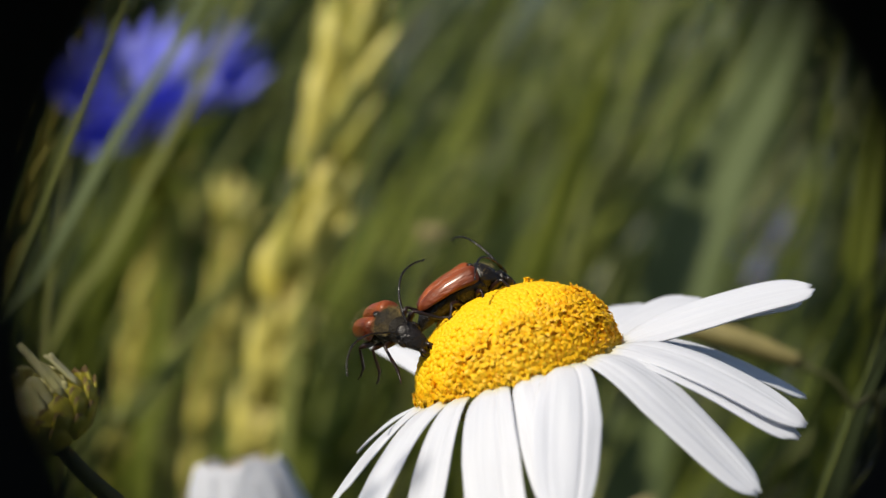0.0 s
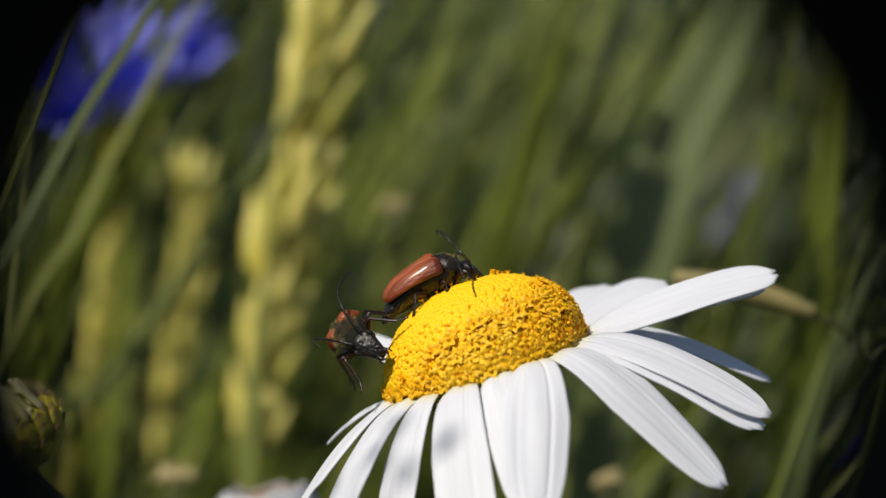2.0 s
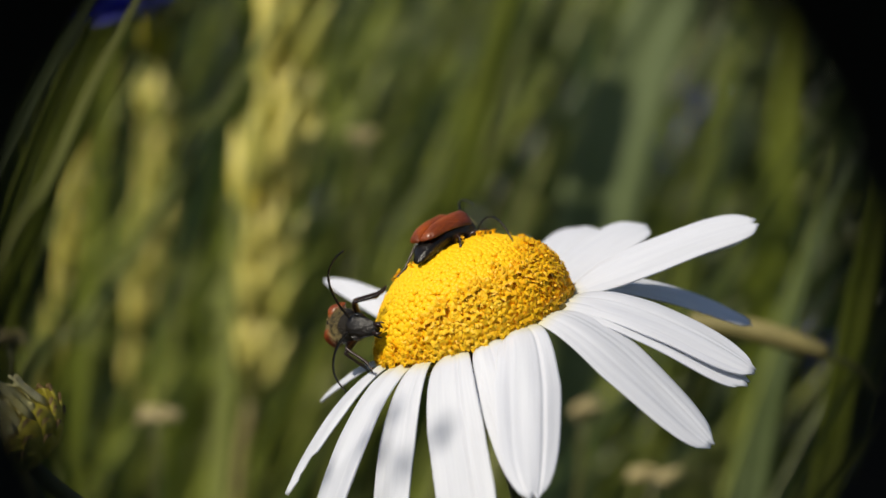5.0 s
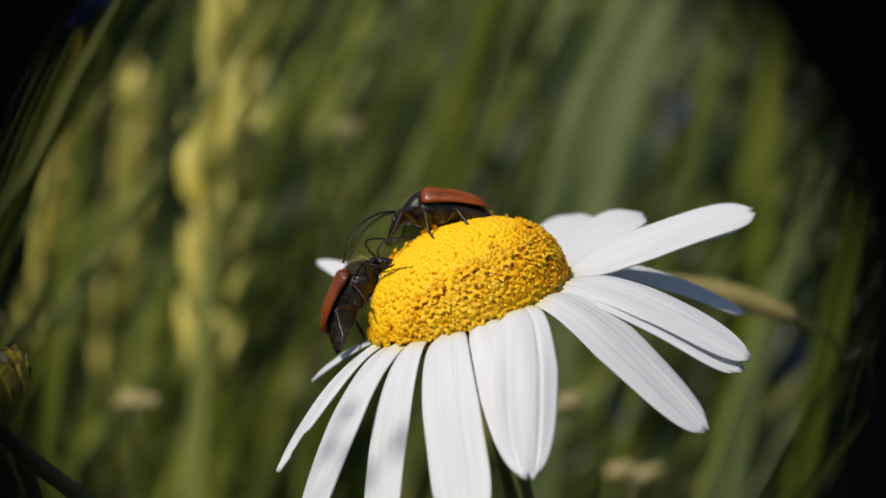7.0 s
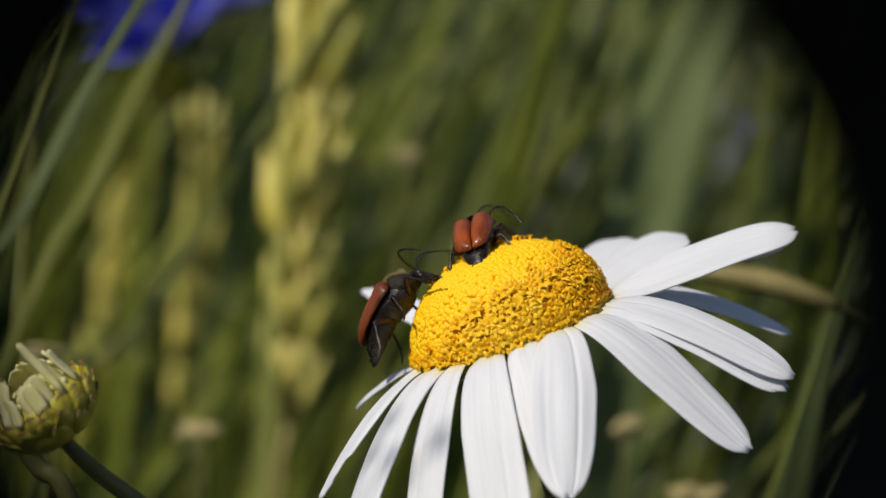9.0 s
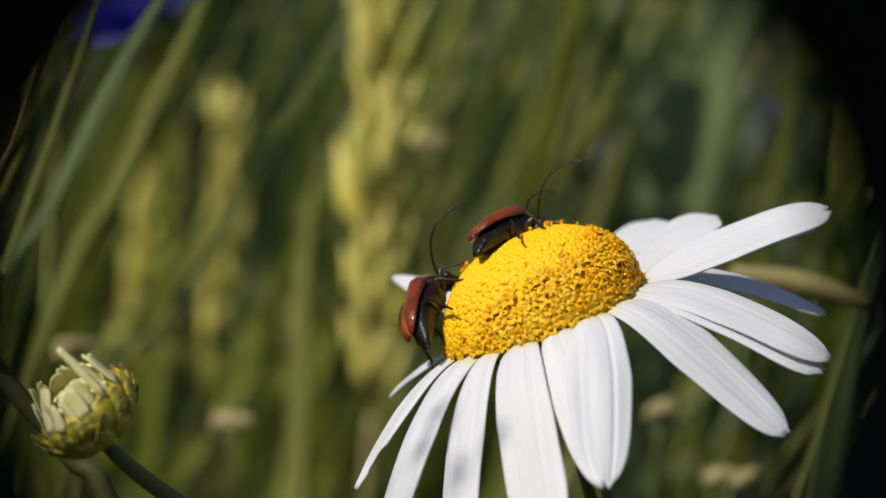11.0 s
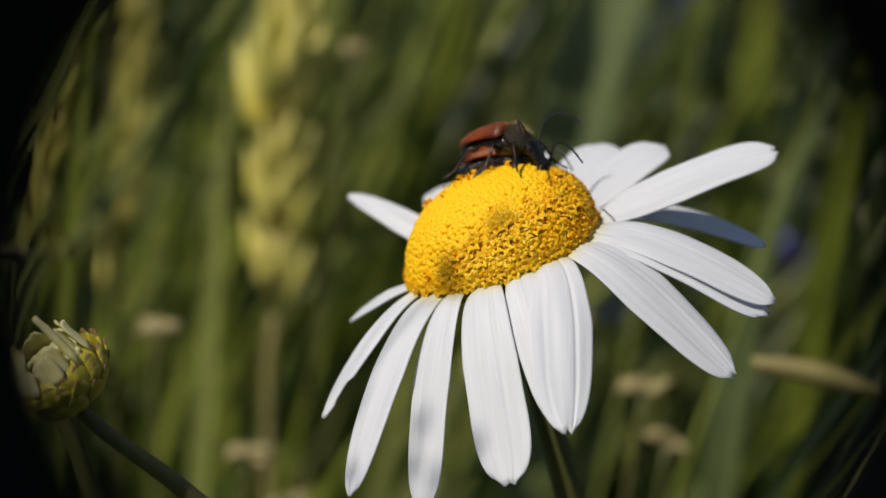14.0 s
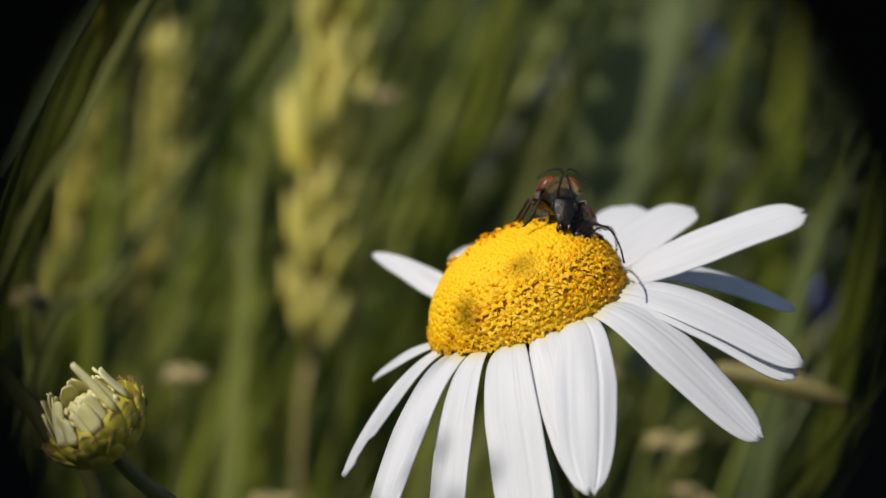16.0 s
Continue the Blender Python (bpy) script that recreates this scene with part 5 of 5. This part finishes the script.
    walk(beetle_top, [
        (0.0, nod(0.0) @ perch(-1.7, -0.2, 6.3, 0.97, 0.19, 0.13, -0.14, -0.38, 0.99)),
        (0.5, nod(0.5) @ perch(-1.6, -0.0, 6.1, 0.97, 0.16, 0.20, -0.14, -0.36, 0.99)),
        (1.0, nod(1.0) @ perch(-1.8, 0.0, 6.2, 0.97, 0.19, 0.13, -0.15, -0.36, 0.99)),
        (1.5, nod(1.5) @ perch(-1.8, 0.1, 6.3, 0.98, 0.15, 0.13, -0.15, -0.35, 0.99)),
        (2.0, nod(2.0) @ perch(-1.8, 0.2, 6.5, 0.98, 0.16, 0.13, -0.15, -0.34, 0.99)),
        (2.5, nod(2.5) @ perch(-1.5, 0.2, 6.0, 0.98, 0.08, 0.19, -0.14, -0.34, 0.99)),
        (3.0, nod(3.0) @ perch(-1.7, 0.3, 6.1, 0.98, 0.00, 0.21, -0.15, -0.33, 0.99)),
        (3.5, nod(3.5) @ perch(0.2, 0.6, 6.1, 0.99, -0.16, 0.07, 0.02, -0.13, 1.00)),
        (4.0, nod(4.0) @ perch(0.5, 0.8, 5.9, 0.28, 0.93, 0.20, 0.02, 0.07, 1.00)),
        (4.5, nod(4.5) @ perch(1.1, 1.2, 6.1, 0.58, 0.78, -0.18, 0.11, -0.12, 0.99)),
        (4.7, nod(4.7) @ perch(0.4, 1.2, 6.1, 0.62, 0.74, -0.20, 0.03, -0.12, 0.99)),
        (5.7, nod(5.7) @ perch(0.7, 1.5, 6.4, -0.28, 0.94, 0.04, 0.05, 0.08, 1.00)),
        (6.8, nod(6.8) @ perch(1.0, 1.6, 6.6, -0.96, 0.16, 0.23, 0.08, 0.13, 0.99)),
        (7.0, nod(7.0) @ perch(0.2, 1.1, 6.7, -0.96, 0.09, 0.26, 0.02, 0.09, 1.00)),
        (7.5, nod(7.5) @ perch(0.3, 1.1, 6.6, -0.97, 0.08, 0.24, 0.03, 0.10, 1.00)),
        (8.0, nod(8.0) @ perch(0.7, 1.0, 6.7, -0.95, 0.17, 0.26, 0.05, 0.08, 1.00)),
        (8.5, nod(8.5) @ perch(0.2, 1.0, 6.9, -0.33, 0.94, 0.10, 0.02, 0.08, 1.00)),
        (9.0, nod(9.0) @ perch(0.0, 0.9, 6.5, 0.08, 0.99, 0.09, -0.04, 0.07, 1.00)),
        (9.2, nod(9.2) @ perch(-0.3, 1.2, 7.1, 0.23, 0.97, -0.12, -0.02, 0.09, 1.00)),
        (11.3, nod(11.3) @ perch(0.0, 0.9, 5.9, 0.74, 0.64, -0.20, -0.04, 0.42, 0.95)),
        (11.5, nod(11.5) @ perch(1.4, 1.0, 5.5, 0.88, 0.42, -0.21, 0.09, 0.42, 0.95)),
        (12.0, nod(12.0) @ perch(1.2, 1.7, 6.3, 0.93, 0.34, -0.13, 0.11, 0.12, 0.99)),
        (12.5, nod(12.5) @ perch(2.2, 2.9, 5.9, 1.00, 0.02, -0.08, 0.21, 0.13, 0.97)),
        (13.0, nod(13.0) @ perch(3.5, 1.9, 5.7, 0.96, -0.15, -0.24, 0.34, 0.13, 0.93)),
        (13.5, nod(13.5) @ perch(3.5, 1.9, 5.8, 0.94, -0.28, -0.19, 0.31, 0.17, 0.94)),
        (14.0, nod(14.0) @ perch(2.6, 1.9, 5.4, 0.95, -0.20, -0.24, 0.25, 0.18, 0.95)),
        (14.5, nod(14.5) @ perch(2.6, 1.8, 5.0, 0.95, -0.15, -0.06, 0.26, 0.18, 0.95)),
        (15.0, nod(15.0) @ perch(3.9, 1.7, 4.6, 0.92, -0.31, -0.02, 0.48, 0.17, 0.86)),
        (15.5, nod(15.5) @ perch(4.7, 1.3, 3.9, 0.66, -0.74, -0.05, 0.52, 0.15, 0.84)),
        (16.0, nod(16.0) @ perch(4.9, 1.5, 4.4, 0.30, -0.95, -0.04, 0.52, 0.16, 0.84)),
    ])
    walk(beetle_low, [
        (0.0, nod(0.0) @ perch(-7.6, -0.9, 5.5, 0.48, -0.86, -0.16, -0.59, -0.07, 0.80)),
        (0.5, nod(0.5) @ perch(-8.1, -0.9, 5.3, 0.48, -0.86, -0.13, -0.63, -0.07, 0.77)),
        (1.0, nod(1.0) @ perch(-8.1, -0.8, 5.2, 0.46, -0.88, -0.10, -0.63, -0.07, 0.77)),
        (1.5, nod(1.5) @ perch(-7.9, -0.7, 4.7, 0.34, -0.93, -0.12, -0.66, -0.06, 0.75)),
        (2.0, nod(2.0) @ perch(-7.9, -0.7, 4.6, 0.20, -0.97, -0.06, -0.66, -0.06, 0.74)),
        (2.5, nod(2.5) @ perch(-7.9, -0.8, 4.1, 0.18, -0.97, 0.00, -0.71, -0.07, 0.70)),
        (3.0, nod(3.0) @ perch(-7.9, -0.7, 2.9, 0.14, -0.98, 0.08, -0.83, -0.07, 0.55)),
        (3.5, nod(3.5) @ perch(-7.7, -0.6, 2.8, 0.12, -0.98, 0.08, -0.83, -0.06, 0.55)),
        (4.0, nod(4.0) @ perch(-7.8, -0.6, 3.0, 0.12, -0.98, 0.10, -0.82, -0.06, 0.57)),
        (4.5, nod(4.5) @ perch(-7.8, -0.6, 2.8, 0.12, -0.98, 0.10, -0.84, -0.07, 0.54)),
        (4.7, nod(4.7) @ perch(-8.2, -0.6, 2.6, 0.12, -0.98, 0.10, -0.87, -0.07, 0.49)),
        (6.8, nod(6.8) @ perch(-7.4, -0, 3.5, 0.72, -0.01, 0.69, -0.76, 0.18, 0.65)),
        (7.0, nod(7.0) @ perch(-7.3, -0.1, 3.2, 0.77, 0.04, 0.64, -0.78, 0.16, 0.62)),
        (7.5, nod(7.5) @ perch(-7.0, -0.1, 3.5, 0.8, 0.05, 0.6, -0.74, 0.17, 0.68)),
        (8.0, nod(8.0) @ perch(-7.0, -0.1, 3.9, 0.84, 0.06, 0.53, -0.7, 0.17, 0.72)),
        (8.5, nod(8.5) @ perch(-7.1, -0.4, 3.7, 0.78, 0.08, 0.62, -0.76, 0.14, 0.65)),
        (9.0, nod(9.0) @ perch(-7.1, -0.3, 4.1, 0.8, 0.06, 0.6, -0.73, 0.15, 0.68)),
        (9.2, nod(9.2) @ perch(-7.1, -0.2, 4.2, 0.82, 0.06, 0.56, -0.71, 0.16, 0.7)),
        (11.3, nod(11.3) @ perch(-7.2, -0.3, 3.3, 0.30, 0.89, 0.34, -0.76, -0.03, 0.64)),
        (11.5, nod(11.5) @ perch(-6.3, 0.4, 3.3, 0.36, 0.87, 0.35, -0.73, -0.02, 0.68)),
        (12.0, nod(12.0) @ perch(-5.4, 1.6, 3.6, 0.15, 0.99, 0.07, -0.68, 0.01, 0.73)),
        (12.5, nod(12.5) @ perch(-3.5, 7.2, 2.6, 0.75, 0.60, 0.05, -0.40, 0.6, 0.5)),
        (13.0, nod(13.0) @ perch(-2.2, 5.6, 3.6, 0.90, -0.1, 0.25, -0.20, 0.6, 0.7)),
        (13.3, nod(13.3) @ perch(0.0, 3.6, 6.8, 0.95, -0.2, 0.20, -0.10, 0.2, 0.95)),
        (13.5, nod(13.5) @ perch(3.4, 2.0, 7.1, 0.91, -0.34, -0.23, 0.25, 0.15, 0.96)),
        (14.0, nod(14.0) @ perch(2.5, 2.1, 6.8, 0.78, -0.62, -0.05, 0.18, 0.16, 0.97)),
        (14.5, nod(14.5) @ perch(2.6, 2.1, 6.8, 0.97, -0.23, 0.04, 0.20, 0.16, 0.97)),
        (15.0, nod(15.0) @ perch(3.6, 2.1, 6.4, 0.87, -0.35, 0.05, 0.29, 0.15, 0.94)),
        (15.5, nod(15.5) @ perch(4.8, 1.7, 6.1, 0.55, -0.83, 0.03, 0.38, 0.14, 0.91)),
        (16.0, nod(16.0) @ perch(4.6, 1.9, 6.4, 0.18, -0.97, 0.16, 0.35, 0.14, 0.93)),
    ])
    walk(feelers_top[1], [
        (0.0, feeler(-1, -0.52, -0.82, 0.26)),
        (0.5, feeler(-1, -0.50, -0.83, 0.26)),
        (1.0, feeler(-1, -0.38, -0.87, 0.30)),
        (1.5, feeler(-1, -0.30, -0.93, 0.22)),
        (2.0, feeler(-1, -0.25, -0.97, 0.08)),
        (2.5, feeler(-1, 0.23, -0.79, -0.57)),
        (3.0, feeler(-1, 0.38, -0.63, -0.67)),
        (3.5, feeler(-1, 0.54, -0.81, -0.24)),
        (4.0, feeler(-1, -0.69, -0.72, -0.05)),
        (4.5, feeler(-1, -0.65, -0.75, -0.12)),
        (7.0, feeler(-1, 0.80, -0.45, -0.70)),
        (7.5, feeler(-1, 0.90, -0.44, -0.30)),
        (8.0, feeler(-1, 0.80, -0.43, -0.70)),
        (8.5, feeler(-1, 0.94, 0.32, -0.09)),
        (9.0, feeler(-1, -0.83, -0.56, 0.01)),
        (11.5, feeler(-1, 0.29, -0.88, 0.37)),
        (12.0, feeler(-1, 0.18, -0.90, -0.39)),
        (12.5, feeler(-1, 0.63, -0.74, -0.23)),
        (13.0, feeler(-1, 0.51, -0.86, 0.06)),
        (14.0, feeler(-1, 0.53, -0.84, -0.12)),
        (14.5, feeler(-1, 0.79, -0.61, -0.05)),
        (15.0, feeler(-1, 0.71, -0.70, -0.01)),
        (15.5, feeler(-1, 1.00, 0.08, -0.01)),
        (16.0, feeler(-1, 0.93, 0.30, -0.22)),
    ])
    walk(feelers_low[1], [
        (0.0, feeler(-1, 0.35, -0.88, 0.31)),
        (0.5, feeler(-1, 0.34, -0.86, 0.38)),
        (1.0, feeler(-1, 0.38, -0.78, 0.51)),
        (1.5, feeler(-1, 0.26, -0.71, 0.65)),
        (2.0, feeler(-1, -0.93, -0.26, 0.24)),
        (2.5, feeler(-1, -0.75, -0.63, -0.19)),
        (3.0, feeler(-1, -0.77, -0.64, -0.04)),
        (3.5, feeler(-1, -0.82, -0.57, 0.02)),
        (4.0, feeler(-1, -0.94, -0.30, 0.14)),
        (4.5, feeler(-1, -0.82, -0.57, -0.09)),
        (7.0, feeler(-1, 0.39, -0.85, -0.35)),
        (8.0, feeler(-1, 0.45, -0.84, -0.31)),
        (9.0, feeler(-1, 0.31, -0.93, -0.19)),
        (13.5, feeler(-1, 0.52, -0.85, 0.03)),
        (14.5, feeler(-1, 0.59, -0.81, -0.01)),
        (15.0, feeler(-1, 0.79, -0.61, -0.07)),
        (16.0, feeler(-1, 0.97, 0.15, 0.17)),
    ])
    walk(feelers_low[0], [
        (0.0, feeler(1, -0.46, 0.87, 0.17)),
        (0.5, feeler(1, -0.44, 0.87, 0.24)),
        (1.0, feeler(1, -0.44, 0.90, 0.07)),
        (1.5, feeler(1, -0.64, 0.71, 0.29)),
        (2.0, feeler(1, -0.70, 0.59, 0.40)),
        (2.5, feeler(1, -0.62, 0.67, 0.42)),
        (3.0, feeler(1, 0.44, 0.72, 0.54)),
        (3.5, feeler(1, 0.24, 0.89, 0.39)),
        (4.0, feeler(1, 0.66, 0.74, -0.15)),
        (4.5, feeler(1, 0.63, 0.74, 0.24)),
        (7.0, feeler(1, 0.44, 0.88, -0.19)),
        (8.0, feeler(1, 0.62, 0.77, -0.17)),
        (9.0, feeler(1, 0.42, 0.90, -0.05)),
        (13.5, feeler(1, -0.28, 0.91, 0.32)),
        (14.5, feeler(1, 0.27, 0.96, 0.12)),
        (15.0, feeler(1, -0.15, 0.95, 0.27)),
        (15.5, feeler(1, -0.90, -0.04, 0.43)),
        (16.0, feeler(1, -0.91, -0.30, 0.28)),
    ])
    walk(feelers_top[0], [
        (0.0, feeler(1, -0.34, 0.83, 0.44)),
        (0.5, feeler(1, -0.37, 0.82, 0.44)),
        (1.0, feeler(1, -0.22, 0.84, 0.49)),
        (1.5, feeler(1, -0.19, 0.89, 0.41)),
        (2.0, feeler(1, -0.12, 0.96, 0.26)),
        (2.5, feeler(1, 0.23, 0.85, -0.47)),
        (3.0, feeler(1, 0.27, 0.76, -0.59)),
        (3.5, feeler(1, 0.11, 0.99, -0.08)),
        (4.0, feeler(1, 0.89, -0.20, -0.41)),
        (4.5, feeler(1, 0.87, 0.13, 0.48)),
        (7.0, feeler(1, 0.70, 0.55, -0.75)),
        (7.5, feeler(1, 0.72, 0.55, -0.60)),
        (8.0, feeler(1, 0.62, 0.55, -0.75)),
        (8.5, feeler(1, -0.65, 0.69, 0.34)),
        (9.0, feeler(1, 0.92, -0.37, -0.13)),
        (11.5, feeler(1, 0.78, 0.29, 0.56)),
        (12.0, feeler(1, 0.70, 0.64, -0.32)),
        (12.5, feeler(1, 0.64, 0.75, -0.14)),
        (13.0, feeler(1, 0.20, 0.96, 0.19)),
        (14.0, feeler(1, 0.13, 0.99, -0.07)),
        (14.5, feeler(1, 0.56, 0.83, 0.02)),
        (15.0, feeler(1, 0.18, 0.97, 0.17)),
        (15.5, feeler(1, -0.47, 0.88, 0.10)),
        (16.0, feeler(1, -0.65, 0.71, -0.27)),
    ])


motions()
